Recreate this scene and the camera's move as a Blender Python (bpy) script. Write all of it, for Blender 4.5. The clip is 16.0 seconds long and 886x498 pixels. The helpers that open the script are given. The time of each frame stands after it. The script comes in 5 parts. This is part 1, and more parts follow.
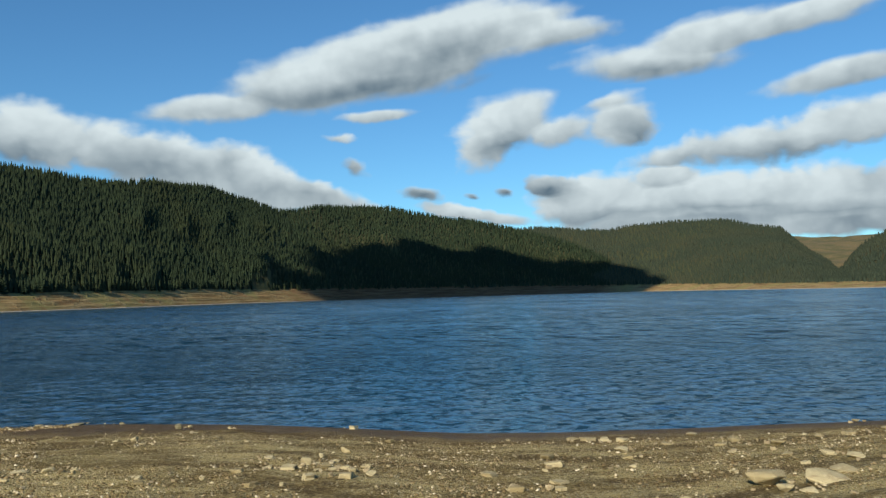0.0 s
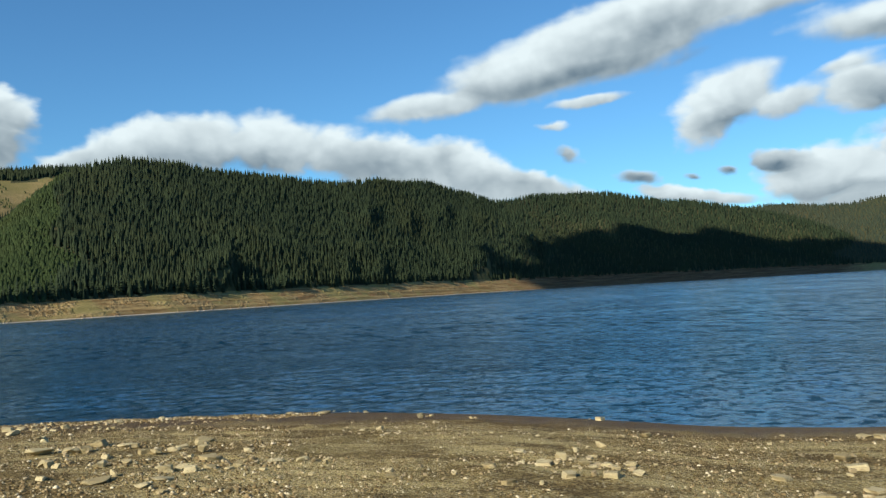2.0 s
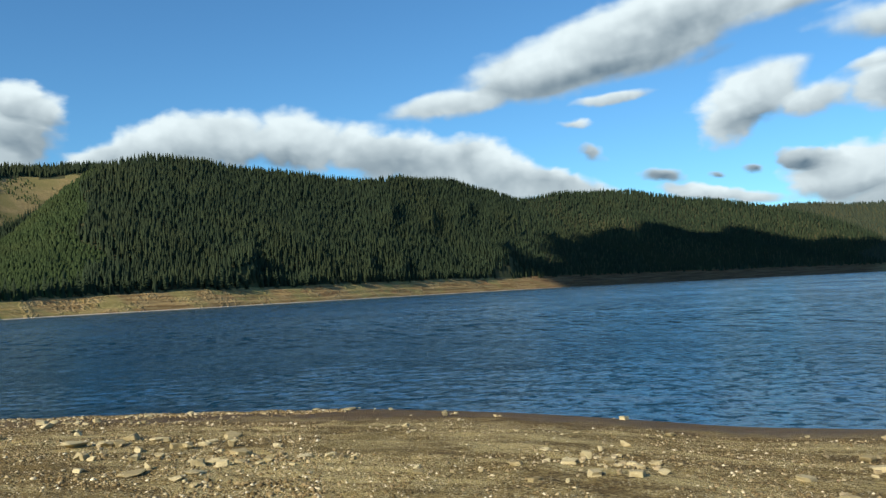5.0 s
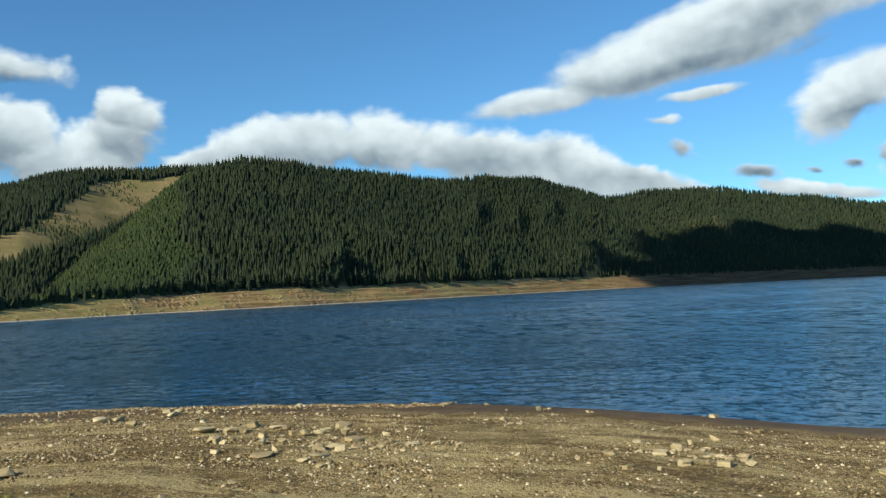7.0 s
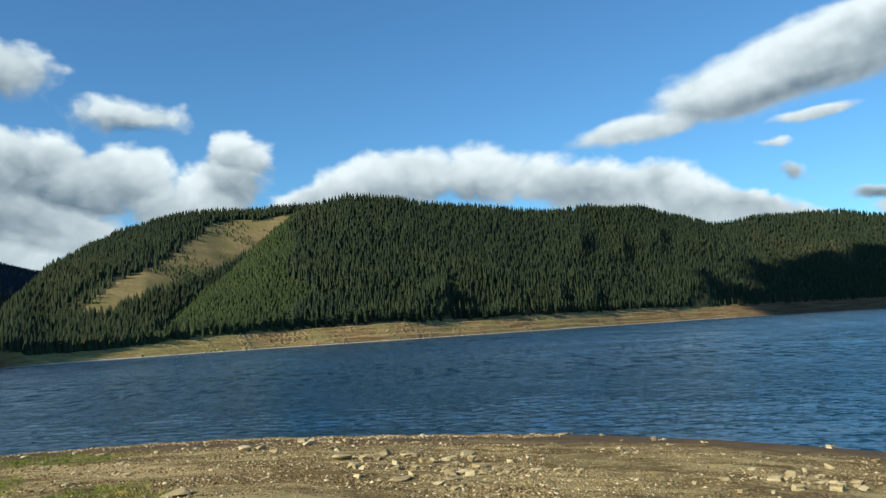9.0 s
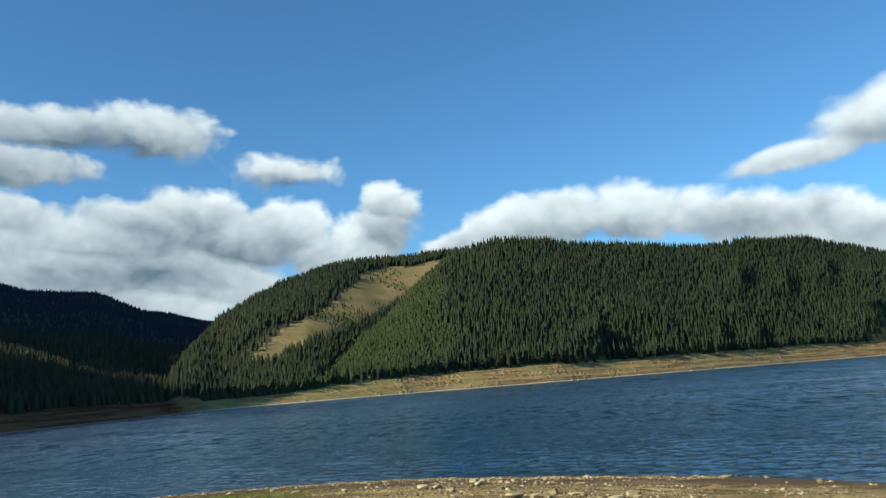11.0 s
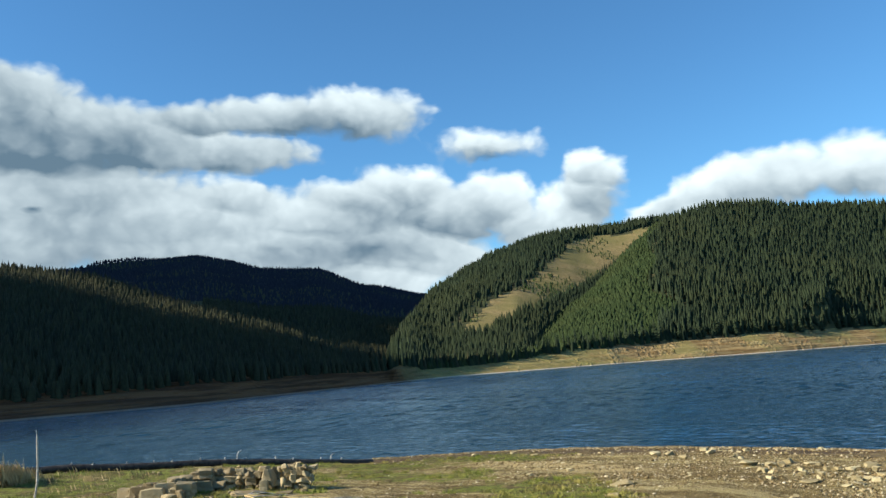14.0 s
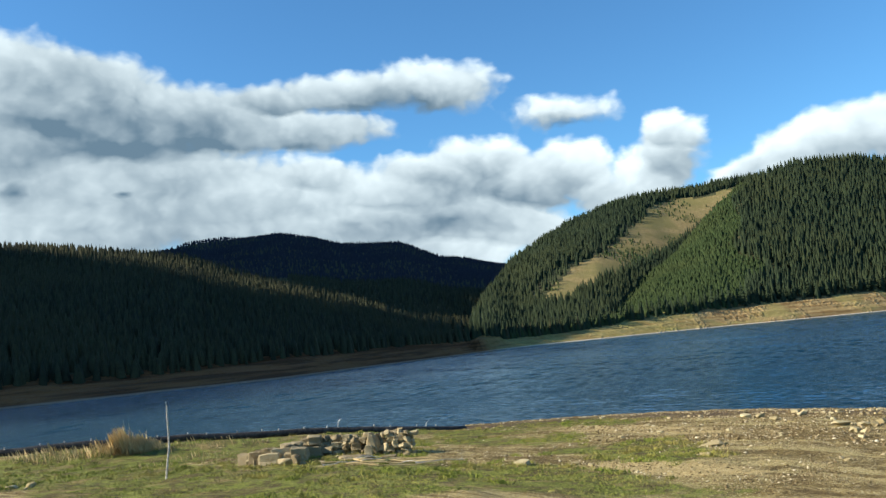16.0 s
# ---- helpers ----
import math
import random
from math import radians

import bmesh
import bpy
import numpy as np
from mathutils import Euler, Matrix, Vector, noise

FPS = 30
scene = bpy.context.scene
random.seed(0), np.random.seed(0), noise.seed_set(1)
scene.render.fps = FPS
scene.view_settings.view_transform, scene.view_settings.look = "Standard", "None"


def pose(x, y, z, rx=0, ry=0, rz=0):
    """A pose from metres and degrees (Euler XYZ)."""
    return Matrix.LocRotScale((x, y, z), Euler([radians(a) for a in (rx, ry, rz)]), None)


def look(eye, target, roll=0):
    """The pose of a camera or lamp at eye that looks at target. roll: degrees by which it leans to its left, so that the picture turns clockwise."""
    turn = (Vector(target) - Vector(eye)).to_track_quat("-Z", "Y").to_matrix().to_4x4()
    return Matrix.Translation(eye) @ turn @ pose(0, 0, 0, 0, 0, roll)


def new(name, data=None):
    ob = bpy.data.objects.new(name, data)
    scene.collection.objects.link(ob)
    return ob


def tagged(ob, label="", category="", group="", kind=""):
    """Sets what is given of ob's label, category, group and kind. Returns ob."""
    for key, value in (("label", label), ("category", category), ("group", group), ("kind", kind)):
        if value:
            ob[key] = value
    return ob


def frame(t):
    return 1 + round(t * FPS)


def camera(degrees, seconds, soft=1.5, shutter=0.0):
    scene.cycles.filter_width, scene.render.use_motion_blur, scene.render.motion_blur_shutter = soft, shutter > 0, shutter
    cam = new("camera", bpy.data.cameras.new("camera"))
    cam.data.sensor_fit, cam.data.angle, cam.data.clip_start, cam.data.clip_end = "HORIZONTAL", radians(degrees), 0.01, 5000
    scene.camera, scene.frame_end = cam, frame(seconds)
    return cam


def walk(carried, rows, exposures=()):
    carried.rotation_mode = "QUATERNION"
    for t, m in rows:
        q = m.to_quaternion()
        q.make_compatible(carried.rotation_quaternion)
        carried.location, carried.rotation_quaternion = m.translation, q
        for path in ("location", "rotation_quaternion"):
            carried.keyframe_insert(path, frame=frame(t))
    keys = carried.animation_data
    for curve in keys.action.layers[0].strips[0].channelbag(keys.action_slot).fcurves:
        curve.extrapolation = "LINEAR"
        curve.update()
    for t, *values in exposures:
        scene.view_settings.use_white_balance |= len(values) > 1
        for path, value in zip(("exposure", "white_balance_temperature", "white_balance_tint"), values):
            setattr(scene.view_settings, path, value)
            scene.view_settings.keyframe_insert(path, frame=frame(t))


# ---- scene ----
# ---- camera and walk: seconds, x, y, z, yaw to the left, pitch, roll ----
cam = camera(55.73, 16.0, soft=1.45)
PATH = (
    (0.0, 0.0, 0.0, 3.497, 0.094, 3.075, -1.493), (0.5, -0.239, 0.418, 3.462, 6.673, 3.049, -1.75),
    (1.0, -0.472, 0.853, 3.42, 11.402, 2.609, -2.574), (1.5, -0.62, 1.058, 3.409, 14.031, 2.73, -3.137),
    (2.0, -0.659, 1.204, 3.394, 14.904, 2.88, -3.139), (2.5, -0.659, 1.214, 3.403, 14.934, 3.063, -3.417),
    (3.0, -0.675, 1.263, 3.396, 15.001, 3.129, -3.33), (3.5, -0.711, 1.268, 3.408, 15.275, 3.134, -3.2),
    (6.0, -0.619, 0.419, 3.443, 18.613, 2.571, -2.61), (6.5, -0.568, 0.042, 3.46, 20.571, 2.843, -2.678),
    (7.0, -0.537, -0.292, 3.507, 22.262, 2.983, -2.605), (7.5, -0.492, -0.628, 3.516, 23.922, 3.197, -2.475),
    (8.0, -0.408, -1.039, 3.559, 25.726, 3.932, -2.279), (8.5, -0.306, -1.448, 3.588, 27.386, 4.759, -2.786),
    (9.0, -0.204, -1.844, 3.623, 29.16, 5.552, -3.35), (9.5, -0.004, -2.351, 3.649, 31.615, 6.627, -3.776),
    (12.0, 1.125, -4.691, 3.868, 44.239, 9.5, -4.318), (12.5, 1.32, -5.119, 3.898, 46.812, 9.33, -4.429),
    (13.0, 1.503, -5.484, 3.932, 49.06, 8.985, -4.149), (13.5, 1.618, -5.735, 3.946, 51.008, 8.638, -3.913),
    (14.0, 1.879, -6.175, 3.961, 53.356, 8.004, -3.981), (14.5, 2.052, -6.411, 3.97, 55.313, 7.348, -4.682),
    (15.0, 2.213, -6.573, 3.983, 56.734, 6.996, -5.239), (15.5, 2.4, -6.773, 3.977, 57.93, 6.847, -5.528),
    (16.0, 2.566, -6.999, 3.975, 58.895, 6.424, -5.31),
)


def aim(x, y, z, yaw, pitch, roll):
    a, b = radians(yaw), radians(pitch)
    way = Vector((-math.sin(a) * math.cos(b), math.cos(a) * math.cos(b), math.sin(b)))
    eye = Vector((x, y, z))
    return look(eye, eye + 100 * way, roll)


walk(cam, [(t, aim(*row)) for t, *row in PATH], exposures=((0.0, 0.26), (1.0, 0.42), (3.5, 0.52), (9.5, 0.57), (12.0, 0.67), (13.0, 0.74), (14.0, 0.84), (16.0, 0.95)))

# ---- world, sun ----
SUN_YAW, SUN_EL = 156.0, 28.0


def toward(yaw, el):
    a, b = radians(yaw), radians(el)
    return Vector((-math.sin(a) * math.cos(b), math.cos(a) * math.cos(b), math.sin(b)))


class Nodes:
    """Short calls for building a node tree."""

    def __init__(self, tree):
        self.tree = tree
        tree.nodes.clear()

    def add(self, kind, inputs=None, operation=None):
        n = self.tree.nodes.new(kind)
        if operation:
            n.operation = operation
        for key, value in (inputs or {}).items():
            if isinstance(value, bpy.types.NodeSocket):
                self.tree.links.new(value, n.inputs[key])
            else:
                n.inputs[key].default_value = value
        return n

    def math(self, op, a, b=0.0, c=0.0, clamp=False):
        n = self.add("ShaderNodeMath", {0: a, 1: b, 2: c}, op)
        n.use_clamp = clamp
        return n.outputs[0]

    def vmath(self, op, a, b=(0, 0, 0)):
        n = self.add("ShaderNodeVectorMath", {0: a, 1: b}, operation=op)
        return n.outputs["Value"] if op == "LENGTH" else n.outputs[0]

    def noise(self, vec, scale, detail=4.0, rough=0.55, color=False):
        n = self.add("ShaderNodeTexNoise", {"Vector": vec, "Scale": scale, "Detail": detail, "Roughness": rough})
        return n.outputs["Color" if color else "Fac"]

    def ramp(self, fac, lo, hi, out_lo=0.0, out_hi=1.0, smooth=True):
        n = self.add("ShaderNodeMapRange", {0: fac, 1: lo, 2: hi, 3: out_lo, 4: out_hi})
        n.interpolation_type = "SMOOTHSTEP" if smooth else "LINEAR"
        return n.outputs[0]

    def mix(self, fac, a, b, blend="MIX"):
        n = self.add("ShaderNodeMix")
        n.data_type, n.blend_type = "RGBA", blend
        for i, v in ((0, fac), (6, a), (7, b)):
            if isinstance(v, bpy.types.NodeSocket):
                self.tree.links.new(v, n.inputs[i])
            else:
                n.inputs[i].default_value = v if i == 0 or len(v) == 4 else (*v, 1)
        return n.outputs[2]

    def link(self, a, b):
        self.tree.links.new(a, b)


world = bpy.data.worlds.new("sky")
scene.world = world
world.use_nodes = True
W = Nodes(world.node_tree)
SKY = 0.083
sky = W.add("ShaderNodeTexSky")
sky.sky_type, sky.sun_disc = "NISHITA", False
sky.sun_elevation, sky.sun_rotation = radians(SUN_EL), radians(-SUN_YAW % 360)
sky.altitude, sky.air_density, sky.dust_density, sky.ozone_density = 700.0, 1.0, 0.3, 2.5
ray = W.add("ShaderNodeTexCoord").outputs["Generated"]
sep = W.add("ShaderNodeSeparateXYZ", {0: ray})
east = W.math("MULTIPLY", W.math("ARCTAN2", sep.outputs[0], sep.outputs[1]), 180 / math.pi)
up = W.math("MULTIPLY", W.math("ARCSINE", sep.outputs[2]), 180 / math.pi)
dome = W.add("ShaderNodeCombineXYZ", {0: east, 1: up, 2: 0.0}).outputs[0]
# ragged edges: the dome's angles are pushed about by noise at two sizes
stretch = W.vmath("MULTIPLY", dome, (0.7, 1.3, 1.0))
big = W.vmath("SUBTRACT", W.noise(stretch, 0.28, 3.0, 0.5, True), (0.5, 0.5, 0.5))
fine = W.vmath("SUBTRACT", W.noise(stretch, 0.9, 4.0, 0.5, True), (0.5, 0.5, 0.5))
push = W.vmath("ADD", W.vmath("MULTIPLY", big, (2.6, 1.2, 0.0)), W.vmath("MULTIPLY", fine, (0.8, 0.6, 0.0)))
# the high lens-shaped clouds have smooth, streaked edges; the low heaps are ragged
calm = W.math("MULTIPLY", W.ramp(up, 10.5, 13.0), W.ramp(east, -32, -24))
bent = W.vmath("ADD", dome, W.add("ShaderNodeVectorMath", {0: push, "Scale": W.math("MULTIPLY_ADD", calm, -0.55, 1.0)}, "SCALE").outputs[0])
fields = {"body": None, "shade": None, "lit": None, "at": bent}


def puff(field, x, el, wide, high, tilt, weight):
    """One soft lobe of a cloud, at degrees to the right of +y and degrees up."""
    m = W.add("ShaderNodeMapping", {"Vector": fields["at"], "Location": (x, el, 0), "Rotation": (0, 0, radians(tilt)), "Scale": (wide * 1.18, high * 1.3, 1)})
    m.vector_type = "TEXTURE"
    d = W.math("MULTIPLY", W.math("SUBTRACT", 1.0, W.vmath("LENGTH", m.outputs[0])), weight)
    if field == "body":
        # the upper side of each lobe catches the sun, its underside is grey
        v = W.add("ShaderNodeSeparateXYZ", {0: m.outputs[0]}).outputs[1]
        if fields["body"] is None:
            fields["lit"] = v
        else:
            over = W.math("MULTIPLY_ADD", W.math("SUBTRACT", d, fields["body"]), 2.5, 0.5, clamp=True)
            fields["lit"] = W.add("ShaderNodeMix", {0: over, 2: fields["lit"], 3: v}).outputs[0]
    fields[field] = d if fields[field] is None else W.math("SMOOTH_MAX", fields[field], d, 0.15)
    # each lobe waits for the one before, which keeps the tree small to draw
    fields["at"] = W.add("ShaderNodeVectorMath", {0: d, 1: (1e-6, 1e-6, 0), 2: fields["at"]}, "MULTIPLY_ADD").outputs[0]


puff("body", -3.8, 15.6, 9, 2.1, 11, 1)
puff("body", 0.9, 17.1, 7.8, 1.7, 7, 1)
puff("body", 6.4, 17.2, 5, 0.8, 4, 0.7)
puff("body", -8.5, 14.4, 5, 1.5, 10, 1)
puff("body", -14.9, 12.5, 4.4, 0.7, 6, 0.6)
puff("body", -4.9, 12.2, 2.4, 0.4, 3, 0.7)
puff("body", -6.8, 10.8, 1, 0.3, 0, 0.45)
puff("body", 4.4, 11.3, 3.4, 1.7, 22, 0.9)
puff("body", 3.1, 10.3, 2.3, 1.4, 37, 0.8)
puff("body", 12.1, 11.2, 2.3, 1.5, 6, 0.85)
puff("body", 8.1, 10.8, 3, 0.9, 5, 0.7)
puff("body", 11.7, 12.5, 2.1, 0.5, 10, 0.6)
puff("body", 13.9, 14.9, 4.8, 1, -1, 0.8)
puff("body", 17.6, 15.9, 4.5, 1.1, 11, 0.8)
puff("body", 23.1, 16.5, 5.8, 0.7, 7, 0.8)
puff("body", 25.6, 12.8, 3.7, 0.8, 7, 0.65)
puff("body", 22.8, 9.2, 7.8, 1.2, 3, 0.75)
puff("body", 26.4, 9.8, 4, 1.4, 2, 0.8)
puff("body", 15.8, 8.9, 3.9, 0.8, 10, 0.6)
puff("body", 17.9, 5.8, 10.4, 1.5, 2, 1)
puff("body", 10.2, 6.1, 4.1, 1.6, 7, 1)
puff("body", 25.5, 5.3, 6.2, 1.9, 0, 1)
puff("body", 15, 7.2, 2.5, 1, 2, 1)
puff("body", 7.4, 7.2, 1.8, 0.7, -14, 0.85)
puff("body", -1.4, 6.7, 1.5, 0.5, -9, 0.6)
puff("body", 4.1, 6.8, 0.8, 0.3, -17, 0.5)
puff("body", 1.8, 6.7, 0.5, 0.2, -2, 0.45)
puff("body", -5.9, 8.7, 0.9, 0.5, -31, 0.35)
puff("body", -17.1, 8.6, 3.9, 1.8, -22, 1)
puff("body", -12.7, 8, 4.1, 1.7, -22, 1)
puff("body", -8.6, 6.7, 4.9, 1.1, -15, 1)
puff("body", 1.7, 5.4, 4.3, 0.5, -8, 0.8)
puff("body", -34.7, 10.3, 4.1, 1.6, 13, 1)
puff("body", -31.3, 10.6, 3.8, 1.6, 3, 1)
puff("body", -25.8, 10.4, 3.9, 1.6, -6, 1)
puff("body", -20.9, 9.6, 3.9, 1.5, -15, 1)
puff("body", -16.3, 8.7, 3.5, 1.4, -11, 1)
puff("body", -38.8, 9.4, 2.6, 0.9, 20, 0.9)
puff("body", -42.8, 12.5, 1.8, 1.4, -3, 1)
puff("body", -43.1, 10.7, 2.1, 1.8, 1, 0.9)
puff("body", -41.2, 12.2, 1.1, 0.9, -30, 0.6)
puff("body", -49.6, 14.9, 3.8, 1, -2, 0.6)
puff("body", -58.4, 17.5, 4.4, 1.6, -5, 0.9)
puff("body", -64.4, 17.4, 5.1, 1.3, 0, 0.9)
puff("body", -69.8, 16.9, 4.2, 1.1, 0, 0.85)
puff("body", -84.7, 18.1, 4.8, 2.6, -10, 1.1)
puff("body", -80.1, 17.2, 5.8, 2.5, -20, 1.1)
puff("body", -74.4, 16, 5.9, 2, -11, 1.1)
puff("body", -67.7, 15, 5.8, 1.3, -1, 0.95)
puff("body", -86.1, 14.3, 6.3, 2.7, 1, 1.1)
puff("body", -55.8, 12, 3.9, 1.8, -6, 1)
puff("body", -50, 10.9, 3.2, 1.9, -7, 1)
puff("body", -61, 10.3, 7.8, 1.7, -5, 1)
puff("body", -72.6, 10.3, 11.9, 2.5, -3, 1.1)
puff("body", -83.7, 9.8, 8.5, 2.8, -1, 1.1)
puff("body", -54.2, 7.9, 5.8, 1.9, -20, 0.95)
puff("body", -67.2, 11.7, 4.2, 1.3, -4, 1)
puff("body", -47.9, 9.2, 2.3, 1.5, -7, 0.7)
puff("body", -94, 13.4, 7.6, 6, 3, 1.2)
puff("body", -96.5, 19.9, 6.8, 3.5, 8, 1)
puff("body", -83, 16.4, 11, 3.4, -10, 1.1)
puff("body", -80, 11.5, 14, 3.3, -3, 1.1)
puff("body", -66, 8.6, 16, 1.9, -3, 1)
puff("body", -58.5, 11.2, 5, 1.6, -8, 1)
puff("body", -45.2, 9.2, 3.4, 2.2, 8, 0.9)
puff("body", -52.5, 10.3, 4.2, 2.0, -6, 1)
puff("body", -57, 7.6, 6, 1.7, -8, 1)
puff("body", -57.5, 6.2, 4.5, 1.2, -8, 1)
puff("body", 17, 4.4, 9, 1.0, 1, 1)
puff("body", 25, 4.0, 6, 1.0, 0, 1)
puff("shade", -5, 13.9, 7.4, 0.7, 7, 0.8)
puff("shade", -0.7, 16, 5.1, 0.9, 10, 0.6)
puff("shade", 3.8, 9.8, 1.9, 0.6, 8, 0.8)
puff("shade", 12.8, 10.4, 1.5, 0.9, -43, 1)
puff("shade", 16.7, 4.6, 9.9, 0.6, 0, 0.9)
puff("shade", 25.8, 4.1, 4.7, 0.8, -4, 1)
puff("shade", 7.4, 7.1, 1.9, 0.8, -14, 1.4)
puff("shade", -1.4, 6.7, 1.7, 0.6, -9, 1.4)
puff("shade", 4.1, 6.8, 1.1, 0.5, -17, 1.4)
puff("shade", 1.8, 6.7, 0.6, 0.4, -2, 1.2)
puff("shade", -5.9, 8.7, 1.1, 0.7, -31, 0.9)
puff("shade", 22.7, 8.2, 6.5, 0.6, -1, 0.6)
puff("shade", 13.9, 14.3, 4, 0.4, -1, 0.6)
puff("shade", 27.5, 6.9, 1.8, 1, -5, 0.9)
puff("shade", -42.6, 10.9, 2.4, 1.4, 1, 0.9)
puff("shade", -34, 9.4, 3.4, 0.9, -1, 0.5)
puff("shade", -28.3, 9.2, 3.9, 0.8, -2, 0.8)
puff("shade", -18.6, 9, 3.5, 1.1, -13, 0.9)
puff("shade", -9.2, 7.1, 4, 0.7, -10, 0.8)
puff("shade", -14.8, 9, 1.5, 0.9, -14, 0.6)
puff("shade", -84.2, 15.4, 7.8, 1.6, -5, 1.8)
puff("shade", -78.3, 17.2, 4.9, 1, -22, 1.5)
puff("shade", -75.6, 14.3, 7.3, 1.3, -1, 1.7)
puff("shade", -68.5, 14, 4.6, 0.6, -3, 1.2)
puff("shade", -58.1, 8.3, 5.5, 1.4, -5, 1.7)
puff("shade", -54, 9.9, 3.5, 1.1, -6, 1.2)
puff("shade", -64.3, 8.7, 5.8, 1, -5, 1.2)
puff("shade", -63.7, 16.4, 6.3, 0.5, -4, 1)
puff("shade", -49.7, 14.1, 3.5, 0.5, -8, 1.2)
puff("shade", -79.8, 11.4, 1.2, 0.5, 7, 1.8)
puff("shade", -86.2, 11.8, 1.5, 1, 21, 1.8)
puff("shade", -82.1, 9.4, 4, 0.9, -2, 0.9)
puff("shade", -94, 12.8, 7, 3.8, 2, 1.5)
puff("shade", -80, 16, 22, 9, -4, 1.4)
puff("shade", -62, 8.5, 13, 1.8, -4, 1.2)
puff("shade", -80, 14, 12, 1.8, -4, 1.8)
puff("shade", -56, 10, 8, 2.6, -6, 1.3)
puff("shade", -60, 16.5, 6, 1.4, -4, 1.2)
puff("shade", -43, 10.2, 2.2, 1.6, 0, 1.1)
# round billows along the edges, at several sizes
cells = W.add("ShaderNodeTexVoronoi", {"Vector": bent, "Scale": 0.7, "Detail": 1.5, "Roughness": 0.55})
cells.feature = "SMOOTH_F1"
cells.inputs["Smoothness"].default_value = 0.6
billow = W.math("SUBTRACT", 0.66, cells.outputs["Distance"])
body = W.math("ADD", fields["body"], W.math("MULTIPLY", billow, W.math("MULTIPLY_ADD", calm, -0.17, 0.27)))
band = W.add("ShaderNodeMapping", {"Vector": dome, "Rotation": (0, 0, radians(12)), "Scale": (9.0, 1.6, 1.0)})
band.vector_type = "TEXTURE"
streaks = W.noise(band.outputs[0], 1.0, 2.0, 0.45)
body = W.math("ADD", body, W.math("MULTIPLY", W.math("MULTIPLY", W.math("SUBTRACT", streaks, 0.42), 0.8), calm))
body = W.math("ADD", body, W.math("MULTIPLY", W.math("SUBTRACT", W.noise(stretch, 1.6, 5.0, 0.55), 0.5), W.math("MULTIPLY_ADD", calm, -0.07, 0.16)))
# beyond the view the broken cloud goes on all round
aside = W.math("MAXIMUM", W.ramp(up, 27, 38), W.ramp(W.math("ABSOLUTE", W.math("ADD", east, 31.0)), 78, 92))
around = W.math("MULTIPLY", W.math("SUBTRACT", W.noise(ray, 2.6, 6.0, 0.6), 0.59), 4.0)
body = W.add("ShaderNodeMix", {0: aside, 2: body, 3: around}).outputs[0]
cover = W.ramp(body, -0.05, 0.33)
grain = W.noise(stretch, 0.3, 4.0, 0.5)
shade = W.math("MULTIPLY", W.math("MAXIMUM", fields["shade"], -0.3), 0.88)
shade = W.math("ADD", shade, W.math("MULTIPLY", W.math("SUBTRACT", grain, 0.5), 0.9))
shade = W.math("SUBTRACT", shade, W.math("MULTIPLY", W.math("SUBTRACT", billow, 0.2), 0.5))
shade = W.math("ADD", shade, W.math("MULTIPLY", fields["lit"], -1.0))
shade = W.math("ADD", shade, W.math("MULTIPLY", W.math("MULTIPLY", W.math("SUBTRACT", streaks, 0.5), 1.2), calm))
grey = W.ramp(shade, -0.7, 1.7, smooth=False)
white = W.mix(grey, (6.9, 7.9, 8.2), (0.95, 1.55, 2.1))
clear = W.vmath("MULTIPLY", sky.outputs[0], (0.56, 0.99, 1.21))
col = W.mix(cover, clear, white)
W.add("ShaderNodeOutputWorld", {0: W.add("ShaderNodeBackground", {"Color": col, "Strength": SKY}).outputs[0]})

sun = new("sun", bpy.data.lights.new("sun", "SUN"))
sun.data.energy, sun.data.angle, sun.data.color = 5.0, radians(0.53), (1.0, 0.88, 0.71)
sun.matrix_world = look(toward(SUN_YAW, SUN_EL) * 3000, (0, 0, 0))

# ---- lie of the land ----
def lattice(ix, iy, seed):
    h = (ix.astype(np.int64) * 374761393 + iy.astype(np.int64) * 668265263 + seed * 974711) & 0x7FFFFFFF
    h = ((h ^ (h >> 13)) * 1274126177) & 0x7FFFFFFF
    return ((h ^ (h >> 16)) & 0xFFFF) / 65535.0


def bumps(x, y, size, seed=1, octaves=3):
    """Smooth noise of about -1 to 1 with lumps of the given size in metres."""
    total, gain, norm = 0.0, 1.0, 0.0
    for o in range(octaves):
        u, v = np.asarray(x) / size * 2**o, np.asarray(y) / size * 2**o
        iu, iv = np.floor(u), np.floor(v)
        fu, fv = u - iu, v - iv
        fu, fv = fu * fu * (3 - 2 * fu), fv * fv * (3 - 2 * fv)
        s = seed + 17 * o
        a = lattice(iu, iv, s) * (1 - fu) + lattice(iu + 1, iv, s) * fu
        b = lattice(iu, iv + 1, s) * (1 - fu) + lattice(iu + 1, iv + 1, s) * fu
        total = total + gain * (2 * (a * (1 - fv) + b * fv) - 1)
        norm += gain
        gain *= 0.5
    return total / norm


def curve(yaw, *pairs):
    xs, ys = zip(*sorted(pairs))
    return np.interp(yaw, xs, ys)


def eased(yaw, *pairs, spread=1.0):
    """The same, with its corners rounded."""
    xs, ys = zip(*sorted(pairs))
    return sum(w * np.interp(yaw + o * spread, xs, ys) for o, w in ((-2.4, 0.1), (-1.6, 0.15), (-0.8, 0.16), (0, 0.18), (0.8, 0.16), (1.6, 0.15), (2.4, 0.1)))


